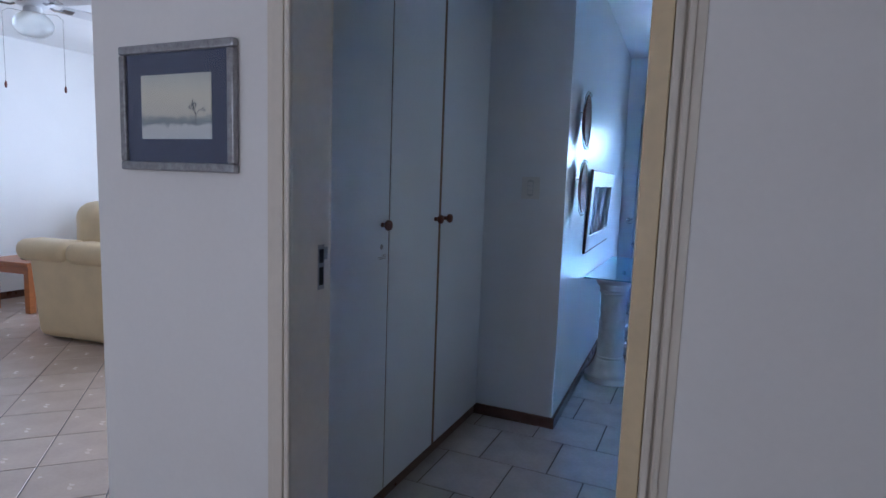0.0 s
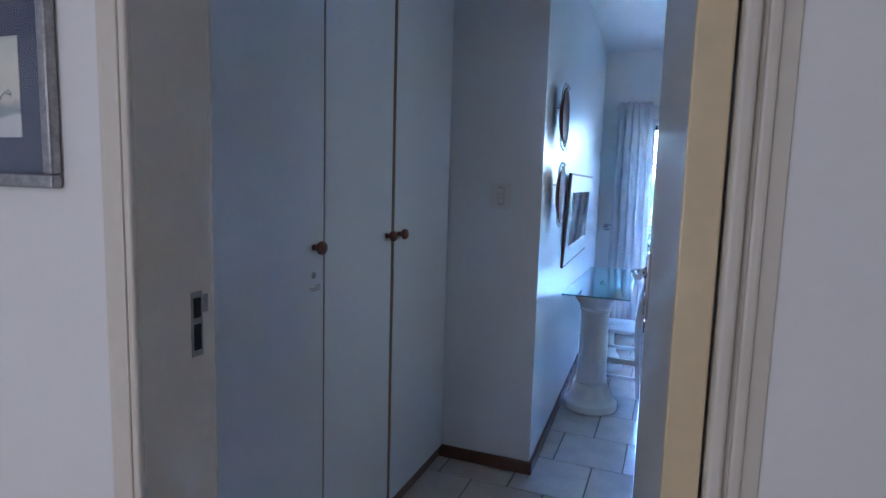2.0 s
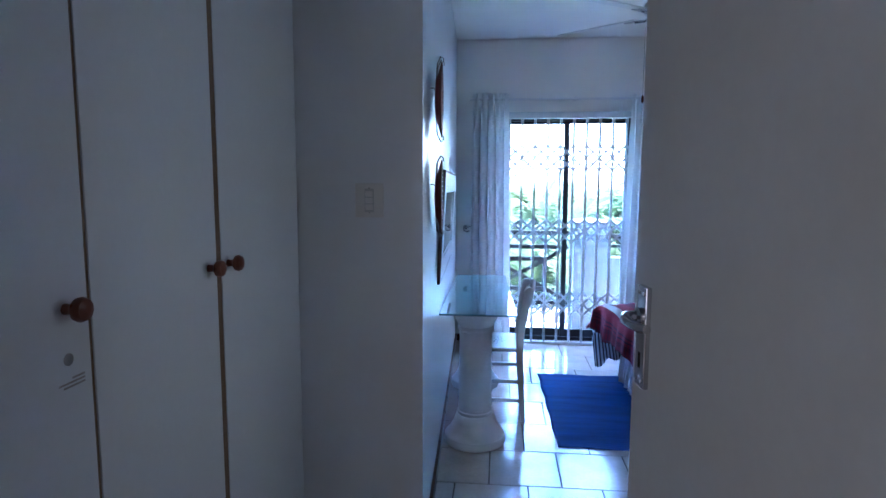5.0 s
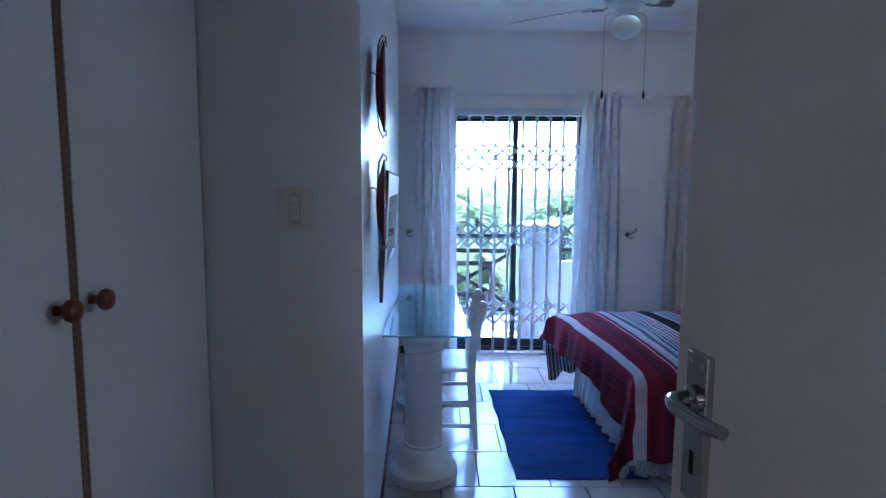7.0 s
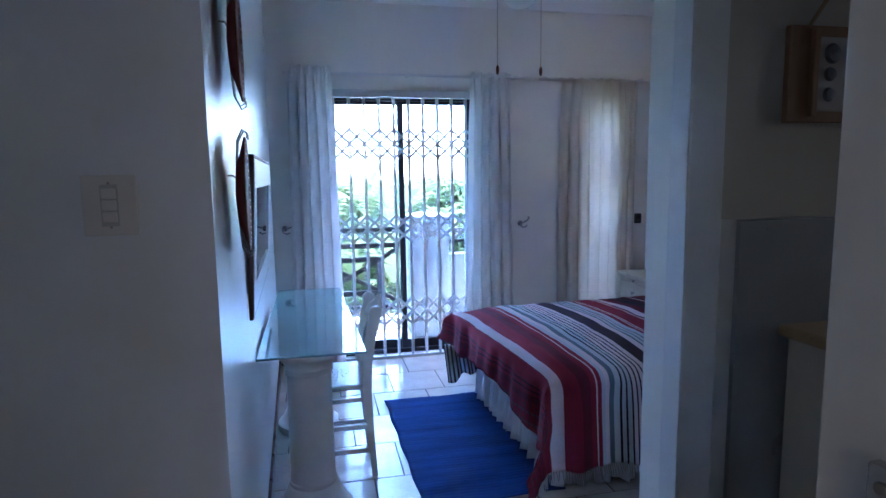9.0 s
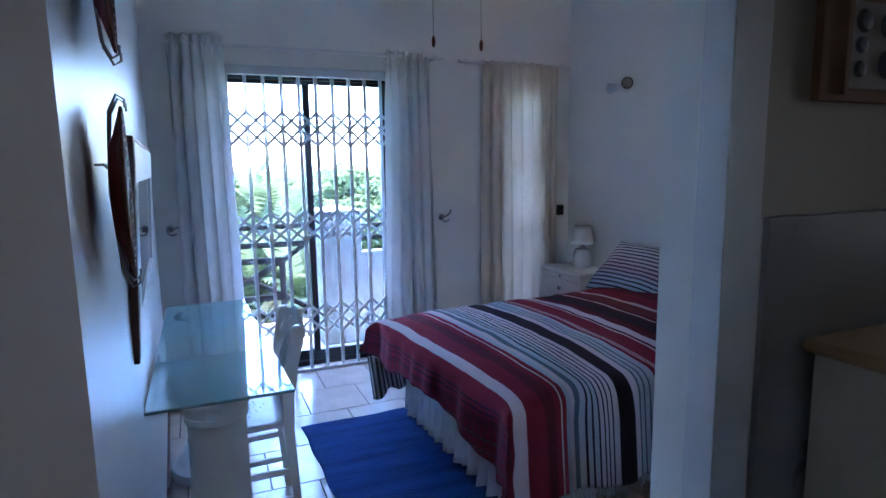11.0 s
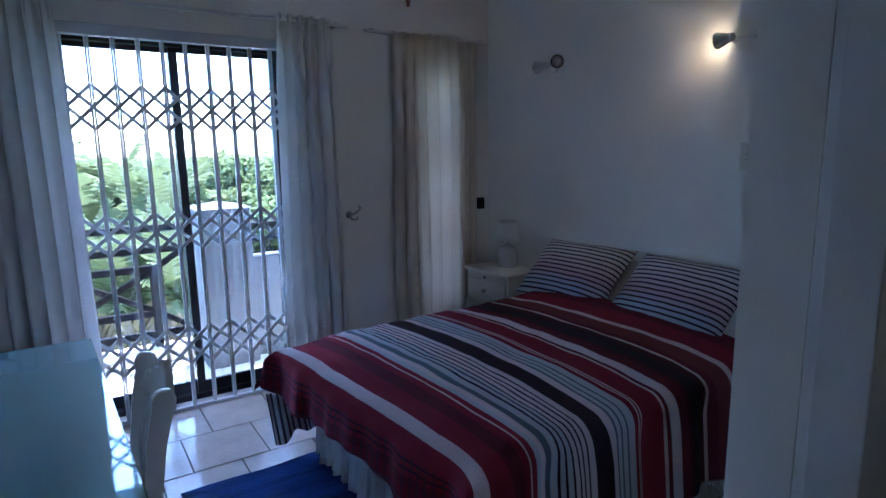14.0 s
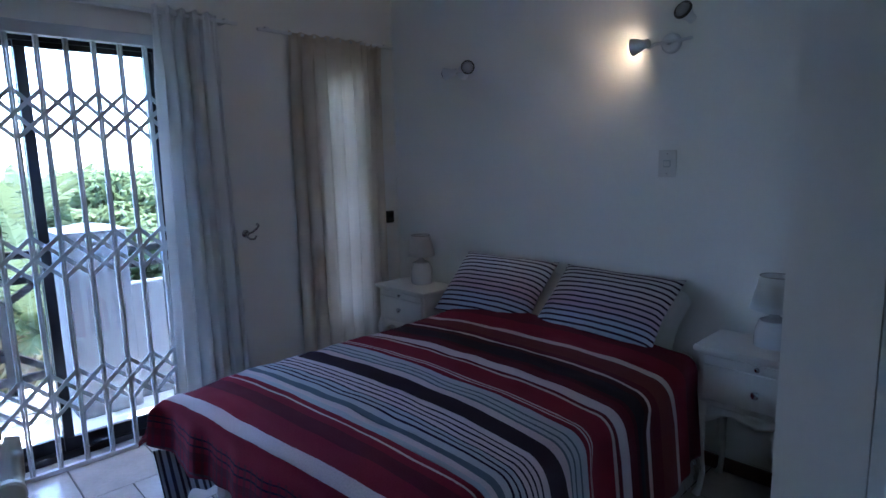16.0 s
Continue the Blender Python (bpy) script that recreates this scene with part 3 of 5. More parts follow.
def rail(name, x0, x1, y, z, label):
    r = thing(name, label, "curtain rail", pose(0, y, z))
    part("track", box((x0, -0.008, -0.008), (x1, 0.008, 0.010), 0.003), FRAME_WHITE, r)
    for x in (x0 + 0.06, (x0 + x1) / 2, x1 - 0.06):
        part("bracket", box((x - 0.012, -0.006, 0.0), (x + 0.012, BW - y, 0.02), 0.003), FRAME_WHITE, r)


rail("curtain_rail", -0.62, 1.20, 6.12, 2.185, "white curtain rail above the sliding door")
rail("curtain_rail", 1.345, 2.32, 6.185, 2.190, "white curtain rail above the narrow window")


def curtain(name, x0, x1, y, z0, z1, folds, amp, material, label, seed, flare=0.0, waist=None):
    """A pleated curtain: tight heads at the top, deeper and looser folds below."""
    rg = random.Random(seed)
    ph = [rg.uniform(0, 6.28) for _ in range(6)]

    def f(u, v):
        z = z1 + (z0 - z1) * v
        k = min(1.0, v * 6)
        uu = u + 0.018 * math.sin(5 * u + 3 * v + ph[1]) * k
        w = math.sin(2 * math.pi * folds * uu + ph[0] + 0.8 * v * math.sin(4 * u + ph[2]))
        w2 = math.sin(2 * math.pi * folds * 2.3 * uu + ph[3] + 1.2 * v)
        sharp = math.copysign(abs(w) ** 0.75, w)
        a = amp * (0.35 + 0.65 * k) * (0.8 + 0.3 * math.sin(7 * u + ph[4]))
        x = x0 + (x1 - x0) * u + flare * v * (u - 0.5) + 0.012 * k * math.cos(2 * math.pi * folds * uu + ph[0])
        if waist:
            x += (x0 + (x1 - x0) * waist[1] - x) * waist[2] * math.exp(-((z - waist[0]) / 0.22) ** 2)
        if v < 0.045:
            a *= 0.9
            w2 *= 1.5
        z += 0.008 * math.sin(2 * math.pi * folds * uu * 1.0 + ph[5]) * (v < 0.02)
        return (x, y + a * sharp + amp * 0.12 * w2, z)

    ob = single(name, grid(int(folds * 14), 44, f), material, label, "curtain")
    solid(ob, 0.0022, 0)
    return ob


curtain("curtain", -0.60, -0.285, 6.115, 0.02, 2.235, 5, 0.036, CURTAIN, "long cream curtain drawn back beside the sliding door", 2, 0.06)
curtain("curtain", 0.765, 1.085, 6.115, 0.02, 2.215, 5, 0.038, CURTAIN, "long cream curtain drawn back against the white wall", 5, 0.09)
curtain("thin_curtain", 1.535, 2.06, 6.175, 0.05, 2.20, 6, 0.020, SHEER, "thin cream curtain closed over the narrow window", 8, 0.02)
curtain("thin_curtain", 2.055, 2.218, 6.180, 0.05, 2.195, 3, 0.016, SHEER, "thin cream curtain closed in the room corner", 11, 0.0)


def hook(m):
    h = thing("curtain_hook", "chrome curtain tieback hook on the white wall", "hook", m)
    part("base", lathe([(0.022, 0), (0.022, 0.004), (0.010, 0.008), (0.007, 0.03)], pose(0, 0, 0, 90, 0, 0), 16), CHROME, h)
    part("hook_arm", tube([(0, -0.028, 0), (0.02, -0.05, 0.012), (0.045, -0.055, 0.03), (0.062, -0.045, 0.045), (0.06, -0.03, 0.052)], [0.006, 0.006, 0.006, 0.006, 0.008], 10), CHROME, h)
    part("hook_arm", tube([(0, -0.028, 0), (-0.012, -0.045, -0.012), (0.0, -0.055, -0.028), (0.03, -0.05, -0.03), (0.045, -0.04, -0.015)], [0.006, 0.006, 0.005, 0.005, 0.006], 10), CHROME, h)


hook(pose(1.205, BW, 1.045))
hook(pose(-0.66, BW, 1.06, 0, 20, 0))
bxx = thing("wall_sensor", "small black plastic sensor box on the wall", "sensor", pose(2.262, BW, 1.055))
part("case", box((-0.028, -0.03, -0.042), (0.028, 0, 0.042), 0.006), BLACK, bxx)
part("lens", box((-0.018, -0.033, -0.005), (0.018, -0.029, 0.028), 0.002), DARK, bxx)

# ---- glass desk on two plaster columns, mirror, plates, chair, rug ----
bm = box((LW - 0.004, 0.0, -0.010), (-0.250, 1.345, 0.0), 0.002)
for v in bm.verts:
    if v.co.x > -0.4:
        v.co.x -= 0.05 * v.co.y / 1.345  # the free side narrows a little towards the window
gd = single("desk_top", bm, DESK_GLASS, "greenish glass desk top resting on two white columns", "desk", pose(0, 3.908, 0.772))
gd.visible_shadow = False
COL = [(0.168, 0.0), (0.172, 0.012), (0.170, 0.045), (0.160, 0.056), (0.150, 0.062), (0.138, 0.085), (0.118, 0.12), (0.105, 0.16), (0.099, 0.165), (0.099, 0.18), (0.094, 0.186),
       (0.092, 0.30), (0.090, 0.58), (0.091, 0.64), (0.099, 0.648), (0.099, 0.662), (0.096, 0.668), (0.104, 0.69), (0.122, 0.712), (0.126, 0.725), (0.126, 0.735), (0.118, 0.7405)]


def column(m):
    c = thing("plaster_column", "white plaster column carrying the glass desk top", "column", m, "columns under the desk")
    part("shaft", lathe(COL[5:19], None, 40), PLASTER, c)
    part("base", lathe([(0.168, 0.0), (0.172, 0.012), (0.170, 0.045), (0.160, 0.056), (0.150, 0.062), (0.138, 0.085)], None, 40), PLASTER, c)
    part("capital", lathe([(0.122, 0.712), (0.127, 0.722), (0.127, 0.74), (0.122, 0.746), (0.122, 0.7615)], None, 40), PLASTER, c)
    return c


col = column(pose(-0.474, 4.115, 0))
copy_thing(col, pose(-0.512, 5.05, 0, 0, 0, 40))

mir = thing("wall_mirror", "white framed mirror with brown wooden edges above the desk", "mirror", pose(desk_wall_x(4.42) + 0.010, 4.42, 1.232, 0, 3, DESK_TURN))
MY, MZ = 0.608, 0.275
bm = bmesh.new()
for a, b in (((0.0, -MY - 0.012, -MZ - 0.012), (0.018, -MY, MZ + 0.012)), ((0.0, MY, -MZ - 0.012), (0.018, MY + 0.012, MZ + 0.012)), ((0.0, -MY, MZ), (0.018, MY, MZ + 0.012)), ((0.0, -MY, -MZ - 0.012), (0.018, MY, -MZ))):
    add_box(bm, a, b, 0.002)
part("outer_edge", bm, mat("brown mirror edge", (0.20, 0.135, 0.11), 0.5, var=0.3, scale=12), mir, "brown wooden edge")
bm = bmesh.new()
for a, b in (((0.0, -MY, -MZ), (0.021, -MY + 0.105, MZ)), ((0.0, MY - 0.105, -MZ), (0.021, MY, MZ)), ((0.0, -MY + 0.105, MZ - 0.105), (0.021, MY - 0.105, MZ)), ((0.0, -MY + 0.105, -MZ), (0.021, MY - 0.105, -MZ + 0.105))):
    add_box(bm, a, b, 0.004)
part("frame", bm, FRAME_WHITE, mir, "white frame")
MIRROR = mat("silvered mirror", (0.86, 0.88, 0.88), 0.02, 1.0, var=0.0, bump=0)
for n in MIRROR.node_tree.nodes:
    if n.type == "MAP_RANGE":
        n.inputs["To Min"].default_value, n.inputs["To Max"].default_value = 0.01, 0.02
part("mirror_glass", box((0.008, -MY + 0.1, -MZ + 0.1), (0.014, MY - 0.1, MZ - 0.1)), MIRROR, mir, "mirror glass")

PLATE_RIM = mat("brown patterned plate rim", (0.17, 0.075, 0.05), 0.6, var=0.4, scale=30, fine=90, spec=0.1)
PLATE_DOT = mat("cream plate dots", (0.6, 0.5, 0.34), 0.5)
PLATE_RED = mat("dark red plate", (0.24, 0.04, 0.035), 0.6, var=0.35, scale=18, fine=60)


def plate(m):
    p = thing("decorative_plate", "dark red glazed plate hung in a wire holder", "plate", m, "plates on the wall")
    part("dish", lathe([(0.05, 0.0), (0.085, 0.003), (0.10, 0.010), (0.128, 0.018), (0.129, 0.022), (0.10, 0.015), (0.083, 0.008), (0.03, 0.006), (0.002, 0.006)], pose(0.042, 0, 0, 0, 90, 0), 40), PLATE_RED, p)
    part("rim", lathe([(0.127, 0.018), (0.150, 0.024), (0.152, 0.027), (0.150, 0.029), (0.127, 0.0235)], pose(0.042, 0, 0, 0, 90, 0), 40), PLATE_RIM, p, "brown rim with cream dots")
    for k in range(40):
        a = 2 * math.pi * k / 40
        part("rim_dot", lathe([(0.004, 0), (0.003, 0.0015)], pose(0.068, 0.139 * math.cos(a), 0.139 * math.sin(a), 0, 90, 0), 8), PLATE_DOT, p)
    bm = bmesh.new()
    for s in (-1, 1):
        for z in (-1, 1):
            add_tube(bm, [(0.046, s * 0.02, z * 0.09), (0.050, s * 0.03, z * 0.14), (0.064, s * 0.035, z * 0.168), (0.076, s * 0.037, z * 0.160), (0.076, s * 0.037, z * 0.146)], 0.0024, 6)
        add_tube(bm, [(0.046, s * 0.02, 0.09), (0.040, s * 0.012, 0.0), (0.046, s * 0.02, -0.09)], 0.0024, 6)
    add_tube(bm, [(0.001, 0, 0.05), (0.034, 0, 0.05), (0.042, 0.015, 0.04)], 0.0026, 6)
    part("wire_holder", bm, DULL_METAL, p, "springy wire plate holder")
    return p


pl = plate(pose(desk_wall_x(3.375) - 0.020, 3.375, 1.79, 0, 0, 4))
copy_thing(pl, pose(desk_wall_x(3.375) - 0.020, 3.375, 1.395, 0, 0, 4))

ch = thing("wooden_chair", "white painted wooden chair with patterned seat at the desk", "chair", pose(-0.385, 4.575, 0))
SW = 0.178
part("seat", box((-0.185, -0.19, 0.437), (0.185, 0.19, 0.463), 0.012, 3), CHAIR_WHITE, ch)
for k in range(46):
    r, a = 0.018 + 0.011 * (k // 8), k * 2.399
    part("seat_dot", lathe([(0.0032, 0), (0.0028, 0.0012)], pose(0.0 + r * math.cos(a) * 1.3, r * math.sin(a) * 1.3, 0.4628), 6), BLACK, ch)
for s in (-1, 1):
    pts = [(0.195, s * SW, 0.0), (0.182, s * SW, 0.2), (0.168, s * SW, 0.42), (0.172, s * SW, 0.55), (0.190, s * SW, 0.68), (0.218, s * SW, 0.80)]
    bm = bmesh.new()
    ws = (0.026, 0.032, 0.040, 0.044, 0.050, 0.056)
    prev = None
    for (x, y, z), w in zip(pts, ws):
        ring = [bm.verts.new((x + a * w / 2, y + b * 0.012, z)) for a, b in ((-1, -1), (1, -1), (1, 1), (-1, 1))]
        if prev:
            for i in range(4):
                bm.faces.new((prev[i], prev[(i + 1) % 4], ring[(i + 1) % 4], ring[i]))
        else:
            bm.faces.new(ring[::-1])
        prev = ring
    bm.faces.new(prev)
    part("back_leg", bm, CHAIR_WHITE, ch)
    part("front_leg", add_bar(bmesh.new(), (-0.168, s * 0.165, 0.0), (-0.160, s * 0.165, 0.44), 0.030, 0.030, 4, 0.004), CHAIR_WHITE, ch)
    part("side_stretcher", add_bar(bmesh.new(), (-0.165, s * 0.168, 0.13), (0.186, s * 0.175, 0.13), 0.016, 0.024, 4, 0.003), CHAIR_WHITE, ch)
    part("side_stretcher", add_bar(bmesh.new(), (-0.163, s * 0.168, 0.25), (0.178, s * 0.175, 0.25), 0.016, 0.024, 4, 0.003), CHAIR_WHITE, ch)
    part("scroll", lathe([(0.028, -0.013), (0.032, -0.008), (0.032, 0.008), (0.028, 0.013)], pose(0.218, s * SW, 0.805, 90, 0, 0), 18), CHAIR_WHITE, ch)
part("apron", box((-0.165, -0.16, 0.385), (-0.148, 0.16, 0.437), 0.003), CHAIR_WHITE, ch)
part("apron", box((0.15, -0.165, 0.385), (0.167, 0.165, 0.437), 0.003), CHAIR_WHITE, ch)


def crest(u, v):
    y = (u - 0.5) * 0.35
    return (0.212 + 0.03 * (1 - (2 * u - 1) ** 2) + (v - 0.5) * 0.03, y, 0.728 + v * (0.085 + 0.035 * math.cos(2 * math.pi * (u - 0.5)) + 0.008 * math.cos(12 * math.pi * u)))


solid(part("crest_rail", grid(28, 6, crest), CHAIR_WHITE, ch), 0.02, 0)
SPLAT = [(0.170, 0.455), (0.174, 0.55), (0.190, 0.65), (0.224, 0.745)]


def splat(y):
    def f(u, v):
        k = min(2, int(v * 3))
        t = v * 3 - k
        x, z = (SPLAT[k][i] + (SPLAT[k + 1][i] - SPLAT[k][i]) * t for i in (0, 1))
        w = 0.030 + 0.016 * math.sin(math.pi * v) - 0.006 * math.cos(5 * math.pi * v)
        return (x + 0.006 * math.cos(math.pi * (u - 0.5)), y * (0.82 + 0.2 * math.sin(math.pi * v)) + (u - 0.5) * w, z)
    return grid(4, 18, f)


for y in (-0.095, -0.032, 0.032, 0.095):
    solid(part("back_splat", splat(y), CHAIR_WHITE, ch), 0.014, 0)

RUG = mat("blue woven cotton", (0.036, 0.068, 0.225), 0.95, var=0.35, scale=5, fine=80, bump=0.6, dist=0.004, stretch=(0.4, 3, 1), spec=0.1)


def rug_f(u, v):
    x = -0.04 + 0.03 * (1 - v) + 0.66 * u
    y = 4.055 + 1.25 * v + 0.006 * math.sin(9 * u)
    return (x + 0.004 * math.sin(23 * v), y, 0.008 + 0.0011 * math.sin(v * 330) + 0.003 * noise.noise(Vector((x * 6, y * 6, 3))))


rug = single("rug", grid(30, 260, rug_f), RUG, "blue ribbed woven rug lying on the floor tiles", "rug")
solid(rug, 0.006)

# ---- bed ----
BX0, BX1, BY0, BY1, BT = 0.50, 2.33, 4.03, 5.31, 0.585
bed = thing("bed", "double bed with a white gathered valance", "bed", pose((BX0 + BX1) / 2, (BY0 + BY1) / 2, 0))
part("base", box((-0.76, -0.58, 0.10), (0.90, 0.58, 0.32), 0.01), SHEET, bed)
part("mattress", box((-0.78, -0.60, 0.32), (0.91, 0.60, 0.545), 0.05, 4), SHEET, bed, "white mattress")
for x in (-0.7, 0.85):
    for y in (-0.52, 0.52):
        part("leg", lathe([(0.03, 0), (0.035, 0.1)], pose(x, y, 0), 12), KNOB, bed)


def valance(path, seed):
    rg = random.Random(seed)
    ph = rg.uniform(0, 6)
    total = [0.0]
    for a, b in zip(path, path[1:]):
        total.append(total[-1] + (Vector(b) - Vector(a)).length)

    def f(u, v):
        s = u * total[-1]
        k = max(i for i in range(len(total) - 1) if s >= total[i] - 1e-9)
        a, b = Vector(path[k]), Vector(path[k + 1])
        t = (b - a).normalized()
        p = a + t * (s - total[k])
        n = Vector((t.y, -t.x))
        d = v * (0.022 * math.sin(s * 62 + ph + 1.5 * math.sin(s * 9)) + 0.012 * math.sin(s * 137 + 2 * v) + 0.02)
        p = p + n * d
        return (p.x, p.y, 0.335 - 0.325 * v + 0.006 * v * math.sin(s * 40))

    return grid(int(total[-1] * 110), 8, f)


vl = part("valance", valance([(BX1 - 1.415, BY1 - 4.67 - 0.03), (-0.83, BY1 - 4.67 - 0.03), (-0.775, BY0 - 4.67 + 0.06), (BX1 - 1.415, BY0 - 4.67 + 0.06)], 3), SKIRT_CLOTH, bed, "white gathered valance")
solid(vl, 0.0015, 0)

# stripes across the width of the spread: where each begins, from the foot of the bed
R1, R2, DK, WH, BL, GR, CR, MA, NV = (0.23, 0.025, 0.046), (0.19, 0.022, 0.04), (0.045, 0.030, 0.042), (0.66, 0.56, 0.60), (0.50, 0.51, 0.57), (0.14, 0.17, 0.22), (0.62, 0.48, 0.46), (0.13, 0.024, 0.04), (0.03, 0.022, 0.05)
LOW = [(-0.60, R2)]
for k in range(6):
    LOW += [(-0.50 + k * 0.045, (0.11, 0.055, 0.075)), (-0.492 + k * 0.045, R2)]
LOW += [(-0.22, MA), (-0.19, R1), (-0.17, NV), (-0.165, R1), (-0.145, NV), (-0.14, R1), (-0.056, WH), (-0.010, R1), (0.08, MA), (0.14, R1), (0.175, CR), (0.184, R1)]
MID = [(0.184, R1), (0.207, BL), (0.23, WH), (0.256, GR), (0.287, BL)]
for k in range(6):
    MID += [(0.318 + k * 0.0275, NV), (0.327 + k * 0.0275, WH if k > 1 else BL)]
MID += [(0.492, DK), (0.585, WH)]
for k in range(3):
    MID += [(0.622 + k * 0.028, GR), (0.632 + k * 0.028, BL)]
TOP = [(0.722, R2), (0.735, R1), (0.746, CR), (0.753, R1), (0.762, CR), (0.769, R1), (0.872, CR), (0.886, MA), (0.902, WH), (0.953, MA), (1.005, (0.085, 0.022, 0.035)), (1.03, DK), (1.11, (0.075, 0.03, 0.035)),
       (1.145, CR), (1.163, MA), (1.20, (0.17, 0.045, 0.05)), (1.285, CR), (1.318, R1), (1.44, MA)]


def spread_material():
    m = mat("striped woven cotton", (0.5, 0.5, 0.5), 0.95, var=0.1, scale=12, fine=320, bump=0.5, dist=0.002, spec=0.1)
    nt = m.node_tree
    N, L = nt.nodes.new, nt.links.new
    uv, sp, ns, wob = N("ShaderNodeUVMap"), N("ShaderNodeSeparateXYZ"), N("ShaderNodeTexNoise"), N("ShaderNodeMath")
    uv.uv_map = "UVMap"
    ns.inputs["Scale"].default_value = 60
    L(uv.outputs[0], sp.inputs[0])
    L(uv.outputs[0], ns.inputs["Vector"])
    wob.operation = "MULTIPLY_ADD"
    L(ns.outputs["Fac"], wob.inputs[0])
    wob.inputs[1].default_value = 0.003
    L(sp.outputs["X"], wob.inputs[2])
    cur = None
    for stops in (LOW, MID, TOP):
        a, b = stops[0][0], 1.75 if stops is TOP else stops[-1][0] + 0.05
        mr, rp = N("ShaderNodeMapRange"), N("ShaderNodeValToRGB")
        mr.inputs["From Min"].default_value, mr.inputs["From Max"].default_value = a, b
        L(wob.outputs[0], mr.inputs["Value"])
        rp.color_ramp.interpolation = "CONSTANT"
        e = rp.color_ramp.elements
        e.remove(e[1])
        e[0].position, e[0].color = 0.0, (*stops[0][1], 1)
        for p, c in stops[1:]:
            q = e.new((p - a) / (b - a))
            q.color = (*c, 1)
        L(mr.outputs[0], rp.inputs["Fac"])
        if cur is None:
            cur = rp.outputs["Color"]
        else:
            gt, mx = N("ShaderNodeMath"), N("ShaderNodeMix")
            gt.operation, mx.data_type = "GREATER_THAN", "RGBA"
            L(wob.outputs[0], gt.inputs[0])
            gt.inputs[1].default_value = a
            L(gt.outputs[0], mx.inputs[0])
            L(cur, mx.inputs[6])
            L(rp.outputs["Color"], mx.inputs[7])
            cur = mx.outputs[2]
    pp, ln_, lo, mu, ck = N("ShaderNodeMath"), N("ShaderNodeMath"), N("ShaderNodeMath"), N("ShaderNodeMath"), N("ShaderNodeMix")
    pp.operation, ln_.operation, lo.operation, mu.operation = "PINGPONG", "LESS_THAN", "LESS_THAN", "MULTIPLY"
    L(sp.outputs["Y"], pp.inputs[0])
    pp.inputs[1].default_value, ln_.inputs[1].default_value, lo.inputs[1].default_value = 0.017, 0.0065, -0.125
    L(pp.outputs[0], ln_.inputs[0])
    L(wob.outputs[0], lo.inputs[0])
    L(ln_.outputs[0], mu.inputs[0])
    L(lo.outputs[0], mu.inputs[1])
    fd = N("ShaderNodeMath")
    fd.operation = "MULTIPLY"
    fd.inputs[1].default_value = 0.6
    L(mu.outputs[0], fd.inputs[0])
    ck.data_type = "RGBA"
    L(fd.outputs[0], ck.inputs[0])
    L(cur, ck.inputs[6])
    ck.inputs[7].default_value = (0.085, 0.035, 0.055, 1)
    cur = ck.outputs[2]
    wv, wm, mm = N("ShaderNodeTexNoise"), N("ShaderNodeMapRange"), N("ShaderNodeMix")
    wv.inputs["Scale"].default_value, wv.inputs["Detail"].default_value = 180, 4
    L(uv.outputs[0], wv.inputs["Vector"])
    L(wv.outputs["Fac"], wm.inputs["Value"])
    wm.inputs["To Min"].default_value, wm.inputs["To Max"].default_value = 0.72, 1.2
    mm.data_type, mm.blend_type = "RGBA", "MULTIPLY"
    mm.inputs[0].default_value = 1
    L(cur, mm.inputs[6])
    L(wm.outputs[0], mm.inputs[7])
    L(mm.outputs[2], nt.nodes["Principled BSDF"].inputs["Base Color"])
    return m


SPREAD = spread_material()
SX0, SY0, SY1 = 0.43, 4.03, 5.29  # edges of the bed top under the spread


def drape(s, q):
    """Where the cloth lies: s from the foot edge towards the head, q from the near edge to the far edge."""
    W = SY1 - SY0
    ds = max(0.0, -s)
    dn, df = max(0.0, -q), max(0.0, q - W)
    dq = dn or df
    r = 0.07

    def roll(d):
        if d < r * 1.57:
            a = d / r
            return r * math.sin(a), r * (1 - math.cos(a))
        return r + 0.10 * (d - r * 1.57), r + (d - r * 1.57)
    ox, zx = roll(ds)
    oy, zy = roll(dq)
    drop = (zx ** 3 + zy ** 3) ** (1 / 3)
    both = min(ds, dq)
    skew = 0.11 * max(0, 1 - max(q, 0) / W) ** 1.4
    x = SX0 + skew * max(0, 1 - max(s, 0) / 0.6) + max(s, 0) - ox - 0.30 * both + r * 0.8
    y = SY0 + min(max(q, 0), W) + (oy + 0.25 * both) * (1 if df else -1 if dn else 0)
    hang = min(1.0, (zx + zy) / 0.15)
    edge = (max(0, 1 - q / 0.4) ** 2 + max(0, 1 - (W - q) / 0.4) ** 2 if 0 <= q <= W else 1.0)
    soft = 0.030 * min(1.5, edge) + 0.026 * max(0, 1 - max(s, 0) / 0.35) ** 2
    wr = 0.010 * noise.noise(Vector((s * 3.2, q * 2.4, 1))) + 0.006 * noise.noise(Vector((s * 9, q * 5, 4))) + 0.004 * noise.noise(Vector((s * 22, q * 9, 7)))
    z = BT + 0.03 - drop - soft * (1 - hang) - 0.03 * hang + wr + 0.035 * min(1, max(0, (s - 1.2) / 0.4))
    wave = hang * (0.012 * math.sin(q * 17 + 1.3 * math.sin(q * 5)) + 0.006 * math.sin(q * 41))
    wave2 = hang * (0.020 * math.sin(s * 15 + math.sin(s * 6)) + 0.008 * math.sin(s * 37))
    if ds > 0:
        x += wave * min(1, ds / 0.12)
    if dq > 0:
        y += (wave2 + 0.01) * min(1, dq / 0.12) * (1 if df else -1)
    return x, y, max(z, 0.012)


